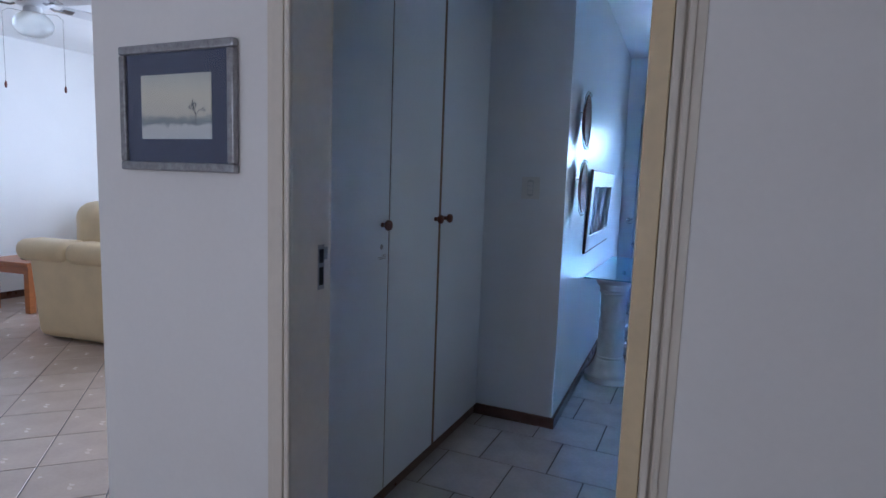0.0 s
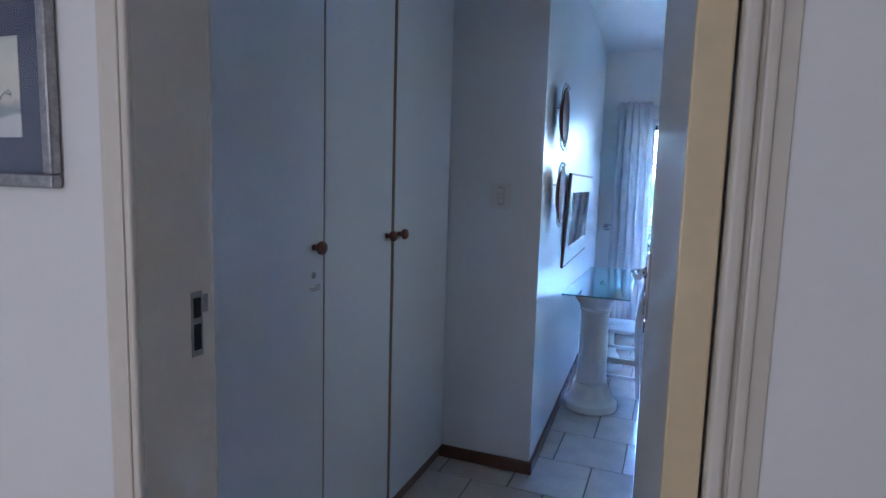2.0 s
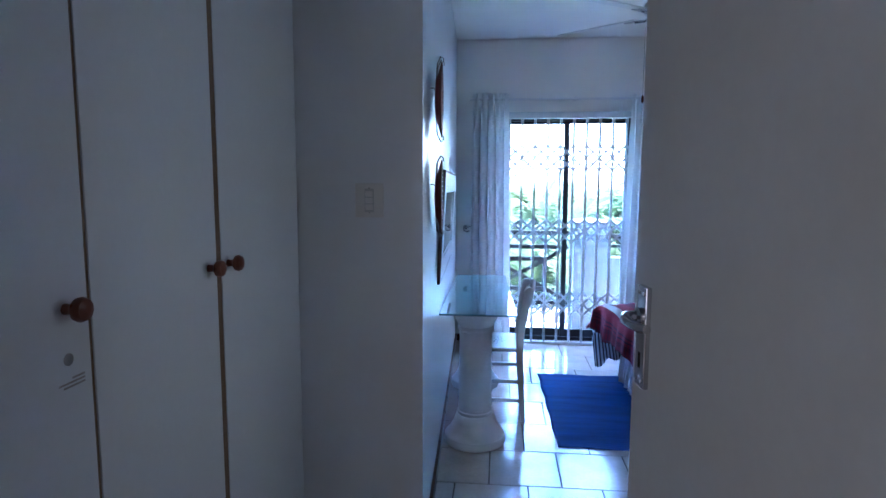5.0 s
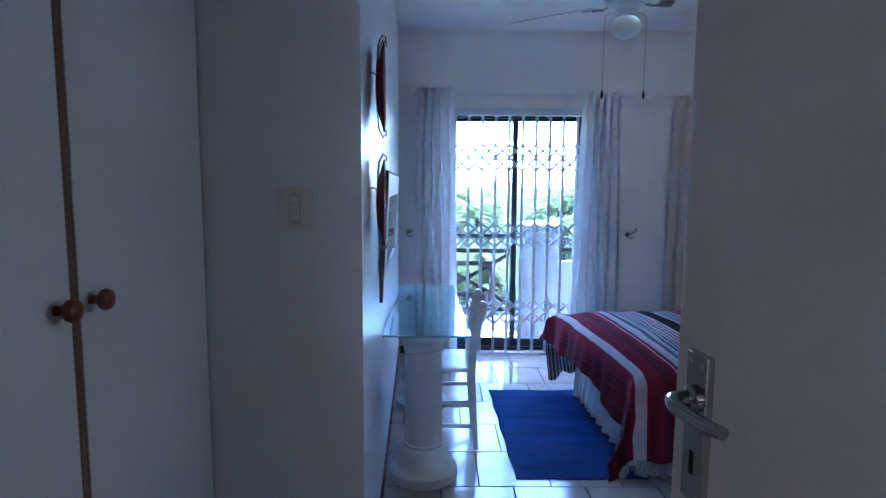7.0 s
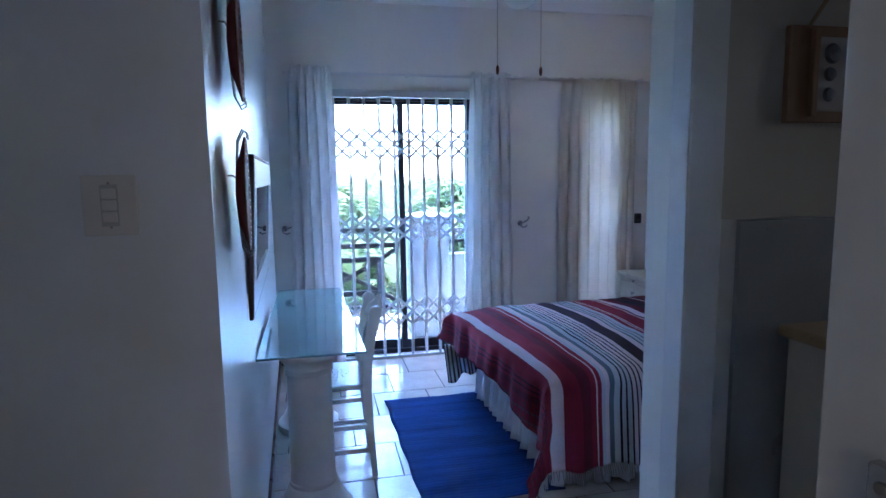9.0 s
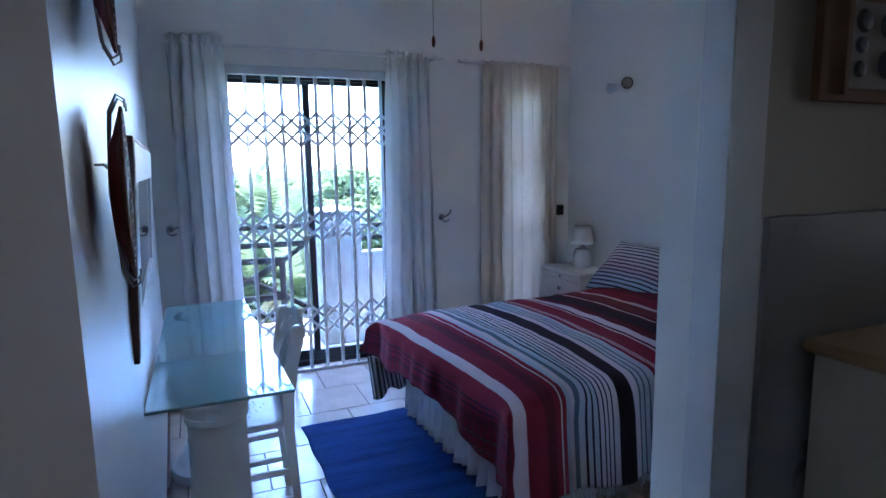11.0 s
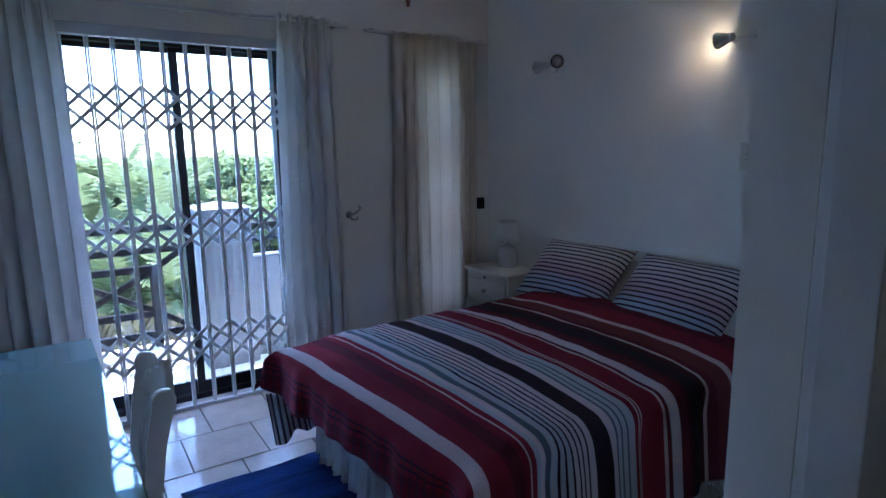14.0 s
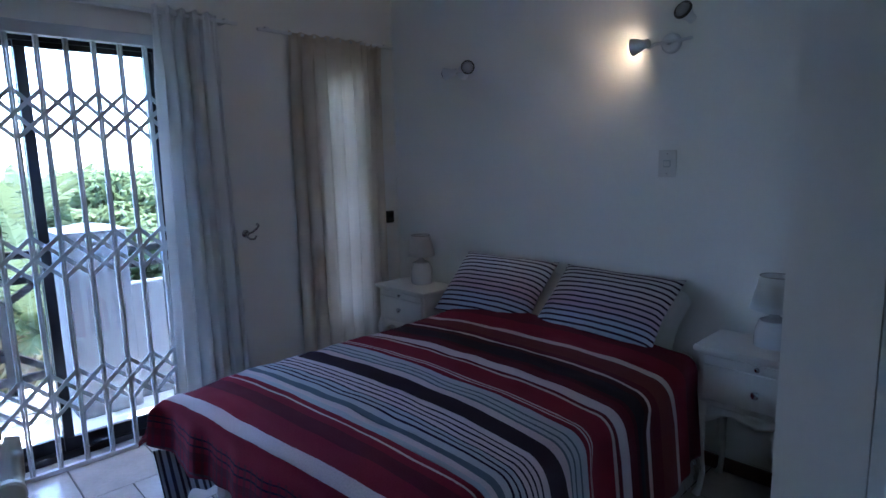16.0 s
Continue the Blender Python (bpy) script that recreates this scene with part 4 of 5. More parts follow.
def spread():
    nu, nv = 150, 110
    bm = bmesh.new()
    uv = bm.loops.layers.uv.new("UVMap")
    W = SY1 - SY0
    S = []
    for i in range(nu + 1):
        row = []
        for j in range(nv + 1):
            q = -0.46 + (W + 0.46 + 0.24) * j / nv
            foot = 0.272 + 0.10 * min(1, max(0, (0.30 - q) / 0.35)) + 0.02 * math.sin(q * 7)
            s = -foot + (1.56 + foot) * i / nu
            row.append((bm.verts.new(drape(s, q)), (s, q)))
        S.append(row)
    for i in range(nu):
        for j in range(nv):
            k = (S[i][j], S[i + 1][j], S[i + 1][j + 1], S[i][j + 1])
            fc = bm.faces.new([v for v, _ in k])
            for lp, (_, c) in zip(fc.loops, k):
                lp[uv].uv = c
    return bm


bs = thing("bedspread", "striped red, white and black woven bedspread on the bed", "bedspread", pose(0, 0, 0))
solid(part("cloth", spread(), SPREAD, bs), 0.006)
FRINGE = mat("cream cotton fringe", (0.45, 0.42, 0.42), 0.95)
bm = bmesh.new()
rg = random.Random(6)
for k in range(170):
    s = -0.25 + 1.80 * k / 170
    p = Vector(drape(s, -0.455))
    p2 = p + Vector((rg.uniform(-0.006, 0.006), -0.012 + rg.uniform(-0.008, 0.004), -0.045 + rg.uniform(-0.01, 0.012)))
    p2.z = max(p2.z, 0.003)
    add_bar(bm, p, p2, 0.005, 0.003, 5)
part("fringe", bm, FRINGE, bs, "cream knotted fringe")
LINING = mat("grey striped lining", (0.22, 0.23, 0.26), 0.95, var=0.1, fine=200)
lnn = LINING.node_tree
lw, lt, lr = lnn.nodes.new("ShaderNodeTexWave"), lnn.nodes.new("ShaderNodeUVMap"), lnn.nodes.new("ShaderNodeValToRGB")
lt.uv_map = "UVMap"
lw.inputs["Scale"].default_value, lw.inputs["Distortion"].default_value = 2.6, 0.3
lnn.links.new(lt.outputs[0], lw.inputs["Vector"])
lnn.links.new(lw.outputs["Fac"], lr.inputs["Fac"])
lr.color_ramp.elements[0].position, lr.color_ramp.elements[0].color = 0.35, (0.03, 0.03, 0.045, 1)
lr.color_ramp.elements[1].position, lr.color_ramp.elements[1].color = 0.45, (0.36, 0.37, 0.40, 1)
lnn.links.new(lr.outputs["Color"], lnn.nodes["Principled BSDF"].inputs["Base Color"])


def flap(u, v):
    x = 0.375 + 0.17 * u + 0.03 * v
    y = 5.405 - 0.13 * u + 0.012 * math.sin(u * 16)
    return (x, y, 0.32 - (0.27 - 0.12 * u) * v - 0.02 * math.sin(u * 9) * v)


solid(part("folded_corner", grid(24, 8, flap), LINING, bs, "folded corner with grey striped lining"), 0.005, 0)


def pillow_bm(w, h, t, seed):
    """A stuffed pillow, w along x, h along y, with pinched corners."""
    rg = random.Random(seed)
    o = rg.uniform(0, 9)
    bm = bmesh.new()
    uv = bm.loops.layers.uv.new("UVMap")
    n = 26
    for s in (1, -1):
        vs = {}
        for i in range(n + 1):
            for j in range(n + 1):
                a, b = 2 * i / n - 1, 2 * j / n - 1
                k = max(0.0, (1 - abs(a) ** 2.6) * (1 - abs(b) ** 2.6)) ** 0.5
                x = a * w / 2 * (1 - 0.07 * (1 - abs(b)) * abs(a) ** 3)
                y = b * h / 2 * (1 - 0.09 * (1 - abs(a)) * abs(b) ** 3)
                z = s * t / 2 * k + 0.008 * k * noise.noise(Vector((x * 9 + o, y * 9, s)))
                vs[i, j] = bm.verts.new((x, y, z))
        for i in range(n):
            for j in range(n):
                q = [(i, j), (i + 1, j), (i + 1, j + 1), (i, j + 1)]
                f = bm.faces.new([vs[c] for c in (q if s > 0 else q[::-1])])
                for lp, c in zip(f.loops, q if s > 0 else q[::-1]):
                    lp[uv].uv = (c[0] / n, c[1] / n)
    bmesh.ops.remove_doubles(bm, verts=bm.verts, dist=0.0008)
    return bm


def pillow_material():
    m = mat("striped pillow cotton", (0.5, 0.5, 0.5), 0.95, var=0.08, fine=300, bump=0.3, spec=0.1)
    nt = m.node_tree
    N, L = nt.nodes.new, nt.links.new
    uv, sp, md, gt, rp, mx = N("ShaderNodeUVMap"), N("ShaderNodeSeparateXYZ"), N("ShaderNodeMath"), N("ShaderNodeMath"), N("ShaderNodeValToRGB"), N("ShaderNodeMix")
    uv.uv_map = "UVMap"
    L(uv.outputs[0], sp.inputs[0])
    md.operation = "PINGPONG"
    md.inputs[1].default_value = 0.0333
    L(sp.outputs["Y"], md.inputs[0])
    gt.operation = "LESS_THAN"
    gt.inputs[1].default_value = 0.0120
    L(md.outputs[0], gt.inputs[0])
    e = rp.color_ramp.elements
    e[0].position, e[0].color = 0.0, (0.42, 0.47, 0.56, 1)
    e[1].position, e[1].color = 1.0, (0.60, 0.58, 0.60, 1)
    for p, c in ((0.2, (0.40, 0.47, 0.60, 1)), (0.38, (0.50, 0.36, 0.44, 1)), (0.55, (0.58, 0.50, 0.55, 1)), (0.75, (0.62, 0.62, 0.64, 1))):
        q = e.new(p)
        q.color = c
    L(sp.outputs["Y"], rp.inputs["Fac"])
    mx.data_type = "RGBA"
    L(gt.outputs[0], mx.inputs[0])
    L(rp.outputs["Color"], mx.inputs[6])
    mx.inputs[7].default_value = (0.045, 0.035, 0.06, 1)
    L(mx.outputs[2], nt.nodes["Principled BSDF"].inputs["Base Color"])
    return m


PILLOW = pillow_material()
for y, sd_, tilt in ((5.19, 1, 43), (4.50, 2, 42)):
    back = single("pillow", pillow_bm(0.68, 0.46, 0.16, sd_ + 5), SHEET, "plain white pillow behind the striped one", "pillow",
                  Matrix.Translation((2.25, y - 0.05, 0.665)) @ pose(0, 0, 0, 0, 0, -90) @ pose(0, 0, 0, 44, 0, 0), "bed pillows")
    single("striped_pillow", pillow_bm(0.65, 0.44, 0.16, sd_), PILLOW, "pillow with dark blue and white stripes on the bed", "pillow",
           Matrix.Translation((2.145, y - 0.045, 0.725)) @ pose(0, 0, 0, 0, 0, -90) @ pose(0, 0, 0, tilt, 0, 3 if sd_ == 1 else -2), "striped bed pillows")


# ---- bedside tables and lamps ----
TABLE_WHITE = mat("cream white painted wood", (0.74, 0.72, 0.67), 0.4, var=0.06, scale=5, fine=40, bump=0.06)


def bedside(m):
    """Front faces -x, back against x = 0."""
    t = thing("bedside_table", "cream white bedside table with drawer and curved legs", "bedside table", m, "bedside tables")
    part("top", box((-0.335, -0.245, 0.578), (0, 0.245, 0.60), 0.006, 3), TABLE_WHITE, t)
    part("body", box((-0.31, -0.225, 0.375), (-0.005, 0.225, 0.578), 0.003), TABLE_WHITE, t)
    sl = part("pull_out_shelf", box((-0.318, -0.205, 0.540), (-0.30, 0.205, 0.566), 0.003), TABLE_WHITE, t)
    part("knob", lathe([(0.004, 0), (0.004, 0.008), (0.009, 0.012), (0.009, 0.018), (0.003, 0.021)], pose(-0.318, 0, 0.553, 0, -90, 0), 14), CHROME, sl, "small metal knob")
    dr = part("drawer", box((-0.322, -0.205, 0.395), (-0.30, 0.205, 0.530), 0.005), TABLE_WHITE, t)
    part("knob", lathe([(0.006, 0), (0.005, 0.010), (0.014, 0.015), (0.015, 0.024), (0.006, 0.029)], pose(-0.322, 0, 0.463, 0, -90, 0), 16), CHROME, dr, "round metal knob")

    def skirt(u, v):
        y = -0.21 + 0.42 * u
        return (-0.305, y, 0.376 - v * (0.035 + 0.03 * abs(2 * u - 1) ** 2 + 0.015 * math.cos(4 * math.pi * u)))
    solid(part("apron", grid(24, 3, skirt), TABLE_WHITE, t), 0.012, 0)
    for sx, x in ((-1, -0.295), (1, -0.03)):
        for s in (-1, 1):
            part("leg", tube([(x, s * 0.205, 0.38), (x + sx * 0.014, s * 0.217, 0.32), (x + sx * 0.008, s * 0.212, 0.2), (x - sx * 0.006, s * 0.20, 0.09), (x + sx * 0.002, s * 0.207, 0.03), (x + sx * 0.012, s * 0.217, 0.0)],
                             [0.024, 0.026, 0.018, 0.012, 0.012, 0.017], 12), TABLE_WHITE, t)
    return t


TALL = Matrix.Diagonal((0.93, 1.0, 1.055, 1))
b1 = bedside(pose(RW - 0.016, 5.855, 0) @ TALL)
copy_thing(b1, pose(RW - 0.016, 3.735, 0) @ TALL)
LAMP_GLASS = mat("white glazed lamp base", (0.70, 0.71, 0.72), 0.22, var=0.05, bump=0.02)
SHADE = cloth("white lamp shade", (0.86, 0.86, 0.85), 0.5)


def table_lamp(m):
    l = thing("table_lamp", "small white lamp with cream shade on the bedside table", "lamp", m, "bedside lamps")
    part("base", lathe([(0.064, 0), (0.069, 0.006), (0.071, 0.05), (0.068, 0.10), (0.054, 0.14), (0.020, 0.155), (0.014, 0.17)], None, 28), LAMP_GLASS, l)
    part("stem", lathe([(0.010, 0.165), (0.010, 0.215), (0.016, 0.22), (0.016, 0.245)], None, 14), CHROME, l)
    sh = part("shade", grid(36, 4, lambda u, v: ((0.090 - 0.030 * v) * math.cos(2 * math.pi * u), (0.090 - 0.030 * v) * math.sin(2 * math.pi * u), 0.185 + 0.135 * v)), SHADE, l, "cream cloth shade")
    solid(sh, 0.002, 0)
    part("shade_ring", tube([(0.0605 * math.cos(a), 0.0605 * math.sin(a), 0.3205) for a in (2 * math.pi * k / 24 for k in range(25))], 0.002, 6), DULL_METAL, l)
    part("bulb", lathe([(0.012, 0.245), (0.022, 0.265), (0.026, 0.285), (0.016, 0.305), (0.003, 0.311)], None, 14), OPAL, l)
    return l


tl = table_lamp(pose(2.235, 5.862, 0.633))
copy_thing(tl, pose(2.235, 3.74, 0.633))


# ---- spot lamps on the bedhead wall ----
DARK_RIM = mat("dark metal bezel", (0.06, 0.055, 0.05), 0.35, 0.6, bump=0)


def spot_lamp(m, heads, label):
    s = thing("wall_spot_lamp", label, "wall lamp", m)
    part("base", lathe([(0.045, 0), (0.045, 0.012), (0.038, 0.02), (0.012, 0.024)], pose(0, 0, 0, 0, -90, 0), 24), FRAME_WHITE, s)
    part("arm", tube([(-0.022, -0.10, 0.008), (-0.05, -0.06, 0.0), (-0.055, 0.0, 0.0), (-0.05, 0.06, 0.0), (-0.022, 0.10, -0.008)][::1], 0.007, 10), FRAME_WHITE, s)
    part("arm_post", tube([(-0.02, 0, 0), (-0.055, 0, 0)], 0.009, 10), FRAME_WHITE, s)
    for p, d, lit in heads:
        mm = Matrix.Translation(p) @ Vector(d).to_track_quat("Z", "Y").to_matrix().to_4x4()
        h = part("lamp_head", lathe([(0.016, -0.075), (0.020, -0.07), (0.020, -0.045), (0.027, -0.03), (0.036, 0.0), (0.038, 0.006), (0.034, 0.006), (0.030, -0.004)], mm, 24), FRAME_WHITE, s)
        if not lit and d[0] < -0.5:
            part("bezel", lathe([(0.0395, -0.002), (0.0405, 0.005), (0.038, 0.010), (0.0335, 0.009), (0.0325, 0.002)], mm, 24), DARK_RIM, h, "dark metal bezel")
        part("bulb", lathe([(0.030, -0.006), (0.0325, 0.003), (0.030, 0.012), (0.018, 0.021), (0.002, 0.024)], mm, 20), BULB if lit else BULB_OFF, h, "lit reflector bulb" if lit else "unlit reflector bulb")
    return s


spot_lamp(pose(RW, 4.255, 1.93), (((-0.09, 0.135, -0.005), (0.10, 1, -0.06), True), ((-0.10, -0.09, 0.11), (-0.75, 0.15, 0.35), False)), "white wall lamp with two spots, one lit")
spot_lamp(pose(RW, 5.547, 1.964), (((-0.09, -0.115, 0.005), (-0.75, -0.78, -0.13), False), ((-0.06, 0.10, -0.005), (-0.35, 1, -0.1), False)), "white wall lamp with two unlit spots")
gl = new("bulb_light", bpy.data.lights.new("bulb_light", "SPOT"))
gl.data.energy, gl.data.color, gl.data.spot_size, gl.data.spot_blend, gl.data.shadow_soft_size = 0.18, (1.0, 0.54, 0.24), radians(150), 1.0, 0.02
gl.matrix_world = look((RW - 0.088, 4.408, 1.925), (RW - 0.75, 6.1, 1.60))


# ---- ceiling fans ----
def ceiling_fan(m, turn, label, globe_r, apart=0.115, low=0.0):
    dn = Matrix.Translation((0, 0, -low))
    f = thing("ceiling_fan", label, "ceiling fan", m)
    part("canopy", lathe([(0.07, 0), (0.068, -0.02), (0.045, -0.045), (0.014, -0.05)], None, 28), FAN_WHITE, f)
    part("rod", lathe([(0.012, -0.05), (0.012, -0.12 - low)], None, 12), FAN_WHITE, f)
    part("motor", lathe([(0.03, -0.115), (0.10, -0.13), (0.125, -0.155), (0.125, -0.20), (0.095, -0.225), (0.06, -0.235)], dn, 36), FAN_WHITE, f)
    part("switch_housing", lathe([(0.05, -0.235), (0.055, -0.245), (0.055, -0.285), (0.045, -0.295)], dn, 28), FAN_WHITE, f)
    gp = [(0.045, -0.293)] + [(globe_r * math.sin(a), -0.31 - globe_r * 0.35 + globe_r * 0.75 * math.cos(a)) for a in (0.6 + 2.5 * k / 9 for k in range(10))]
    part("glass_shade", lathe(gp, dn, 28), OPAL, f, "frosted glass light shade")
    for k in range(5):
        a = turn + 72 * k
        bl = part("blade", blade_bm(), FAN_WHITE, f)
        bl.matrix_basis = pose(0, 0, -0.215 - low, 0, 0, a) @ pose(0, 0, 0, -12, 0, 0)
        br = part("blade_arm", blade_arm(), CHROME, bl, "metal blade arm")
    for s in (-1, 1):
        cx = s * apart
        chn = part("pull_chain", tube([(s * 0.056, 0, -0.27 - low), (cx * 0.8, 0, -0.265 - low), (cx, 0, -0.29 - low), (cx, 0, -0.50), (cx, 0, -0.745)], 0.0016, 6), DULL_METAL, f, "metal pull chain")
        part("chain_pull", lathe([(0.002, -0.742), (0.006, -0.75), (0.0085, -0.765), (0.006, -0.785), (0.002, -0.79)], Matrix.Translation((cx, 0, 0)), 12), KNOB, chn, "dark wooden pull")
    return f


def blade_bm():
    def f(u, v):
        r = 0.17 + 0.54 * u
        w = 0.055 + 0.02 * u - 0.05 * max(0, (u - 0.9) / 0.1) ** 2 * 0.6
        return (r, (v - 0.5) * 2 * w, 0)
    bm = grid(14, 6, f)
    r = bmesh.ops.extrude_face_region(bm, geom=list(bm.faces))
    bmesh.ops.translate(bm, verts=[g for g in r["geom"] if isinstance(g, bmesh.types.BMVert)], vec=(0, 0, 0.006))
    return bm


def blade_arm():
    bm = bmesh.new()
    add_tube(bm, [(0.09, 0, 0.005), (0.13, 0, -0.012), (0.19, 0, -0.006)], 0.008, 8)
    add_box(bm, (0.18, -0.03, -0.008), (0.25, 0.03, -0.001), 0.003)
    return bm


ceiling_fan(pose(0.60, 4.56, H, 0, 0, 2), 140, "white ceiling fan with glass light and pull chains", 0.085, low=0.07)
ceiling_fan(pose(-4.2, 2.40, H, 0, 0, 58), 20, "white lounge ceiling fan with glass light and pull chains", 0.12, 0.17)

# ---- lounge seen past the hall wall ----
def cushion(a, b, r):
    return box(a, b, r, 5)


sofa = thing("armchair", "cream leather armchair with rounded arms on lounge tiles", "armchair", pose(-4.22, 3.30, 0, 0, 0, 8))
part("seat_base", cushion((-0.5, -0.38, 0.04), (0.55, 0.45, 0.40), 0.06), SOFA, sofa)
bm = cushion((-0.78, -0.52, 0.02), (0.62, -0.34, 0.72), 0.07)
for v in bm.verts:
    if v.co.x < 0:
        v.co.x += 0.09 * (1 - v.co.z / 0.72)  # the front edge leans out towards the arm
part("side_panel", bm, SOFA, sofa)
for k, (x0, x1) in enumerate(((-0.88, -0.34), (-0.36, 0.66))):
    part("arm_roll", cushion((x0, -0.56, 0.64), (x1, -0.28, 0.82), 0.085), SOFA, sofa, "padded arm roll")
part("back", cushion((0.35, -0.45, 0.10), (0.66, 0.5, 1.12), 0.12), SOFA, sofa)
part("back_cushion", cushion((-0.74, -0.16, 0.42), (0.42, 0.24, 1.12), 0.15), SOFA, sofa, "soft back cushion")
part("seat_cushion", cushion((-0.52, -0.34, 0.38), (0.35, 0.42, 0.55), 0.07), SOFA, sofa)
for x in (-0.45, 0.5):
    for y in (-0.4, 0.38):
        part("foot", lathe([(0.025, 0), (0.03, 0.045)], pose(x, y, 0), 12), KNOB, sofa)

couch = thing("sofa", "cream leather sofa with plump rounded back cushions", "sofa", pose(-5.55, 4.25, 0, 0, 0, 0))
part("seat_base", cushion((-0.62, -0.45, 0.04), (0.9, 0.45, 0.42), 0.06), SOFA, couch)
part("back", cushion((-0.66, 0.12, 0.10), (0.95, 0.45, 0.98), 0.12), SOFA, couch)
for x0, x1 in ((-0.62, 0.12), (0.10, 0.88)):
    part("back_cushion", cushion((x0, -0.12, 0.45), (x1, 0.24, 1.06), 0.15), SOFA, couch, "plump back cushion")
    part("seat_cushion", cushion((x0, -0.44, 0.40), (x1, 0.10, 0.56), 0.07), SOFA, couch)
for x in (-0.5, 0.8):
    for y in (-0.36, 0.36):
        part("foot", lathe([(0.025, 0), (0.03, 0.045)], pose(x, y, 0), 12), KNOB, couch)

tab = thing("side_table", "orange varnished pine side table in the lounge", "side table", pose(-6.0, 3.36, 0, 0, 0, 8))
part("top", box((-0.30, -0.30, 0.46), (0.30, 0.30, 0.50), 0.006), ORANGE_WOOD, tab)
bm = bmesh.new()
for a, b in (((-0.25, -0.25, 0.38), (0.25, -0.23, 0.46)), ((-0.25, 0.23, 0.38), (0.25, 0.25, 0.46)), ((-0.25, -0.23, 0.38), (-0.23, 0.23, 0.46)), ((0.23, -0.23, 0.38), (0.25, 0.23, 0.46))):
    add_box(bm, a, b, 0.003)
part("apron", bm, ORANGE_WOOD, tab)
for x in (-0.23, 0.23):
    for y in (-0.23, 0.23):
        part("leg", box((x - 0.032, y - 0.032, 0), (x + 0.032, y + 0.032, 0.46), 0.005), ORANGE_WOOD, tab)
dish = single("table_mat", lathe([(0.15, 0), (0.155, 0.005), (0.15, 0.012), (0.12, 0.008), (0.01, 0.008)], pose(-5.9, 3.36, 0.501), 30), BLACK, "black round tray on the side table", "tray")
lp = thing("lounge_picture", "thin framed picture on the lounge wall", "picture", pose(-6.598, 4.95, 1.55))
part("frame", box((0, -0.3, -0.4), (0.02, 0.3, 0.4), 0.004), SILVER, lp)
part("print", box((0.018, -0.27, -0.37), (0.0215, 0.27, 0.37)), WALL, lp)

# ---- balcony and garden ----
structure("balcony_slab", box((-2.5, BW + 0.2, -0.25), (3.2, 7.42, -0.055)), BALCONY, "pale balcony floor slab")
structure("balcony_kerb", box((-2.5, 7.26, -0.055), (0.42, 7.42, 0.06), 0.008), BALCONY, "low pale kerb at the balcony edge")
# eave added out of view; it keeps direct sun off the bedroom floor
structure("roof_eave", box((-2.6, BW + 0.2, 2.70), (3.3, BW + 0.85, 2.82)), CEIL, "unseen white eave added to shade the sliding door")
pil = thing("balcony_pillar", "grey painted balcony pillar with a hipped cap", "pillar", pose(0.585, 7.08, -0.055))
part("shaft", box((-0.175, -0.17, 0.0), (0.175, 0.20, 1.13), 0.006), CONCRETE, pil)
bm = bmesh.new()
lo = [bm.verts.new(p) for p in ((-0.185, -0.18, 1.13), (0.185, -0.18, 1.13), (0.185, 0.21, 1.13), (-0.185, 0.21, 1.13))]
ap = bm.verts.new((0, 0.015, 1.17))
bm.faces.new(lo[::-1])
for k in range(4):
    bm.faces.new((lo[k], lo[(k + 1) % 4], ap))
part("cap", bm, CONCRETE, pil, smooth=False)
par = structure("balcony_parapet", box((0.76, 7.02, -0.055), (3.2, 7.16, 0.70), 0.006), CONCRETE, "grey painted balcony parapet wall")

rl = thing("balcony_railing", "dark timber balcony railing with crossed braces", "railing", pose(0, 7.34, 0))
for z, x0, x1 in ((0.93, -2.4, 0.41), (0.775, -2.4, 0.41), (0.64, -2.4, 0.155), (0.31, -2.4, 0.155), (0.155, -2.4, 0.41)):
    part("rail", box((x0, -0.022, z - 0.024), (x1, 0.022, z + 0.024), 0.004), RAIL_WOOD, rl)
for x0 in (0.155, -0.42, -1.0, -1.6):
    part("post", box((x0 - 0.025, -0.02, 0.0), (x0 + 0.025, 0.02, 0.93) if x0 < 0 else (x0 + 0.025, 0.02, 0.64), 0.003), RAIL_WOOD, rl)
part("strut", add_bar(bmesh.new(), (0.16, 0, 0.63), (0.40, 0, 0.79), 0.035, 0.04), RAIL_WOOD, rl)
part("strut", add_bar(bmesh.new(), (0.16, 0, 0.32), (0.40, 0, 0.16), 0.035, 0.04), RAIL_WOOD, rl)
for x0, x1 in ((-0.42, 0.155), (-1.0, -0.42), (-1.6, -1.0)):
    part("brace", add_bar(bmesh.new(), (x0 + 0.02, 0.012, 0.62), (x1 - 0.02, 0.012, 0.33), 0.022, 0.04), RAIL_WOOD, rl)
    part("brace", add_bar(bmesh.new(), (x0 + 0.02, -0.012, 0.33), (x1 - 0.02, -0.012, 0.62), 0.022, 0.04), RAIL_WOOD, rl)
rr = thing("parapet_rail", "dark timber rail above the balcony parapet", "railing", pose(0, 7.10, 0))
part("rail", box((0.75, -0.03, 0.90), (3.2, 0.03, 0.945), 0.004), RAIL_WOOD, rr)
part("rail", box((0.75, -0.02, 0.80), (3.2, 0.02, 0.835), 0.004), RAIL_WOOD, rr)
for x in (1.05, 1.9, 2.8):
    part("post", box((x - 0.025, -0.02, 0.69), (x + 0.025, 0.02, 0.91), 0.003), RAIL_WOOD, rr)

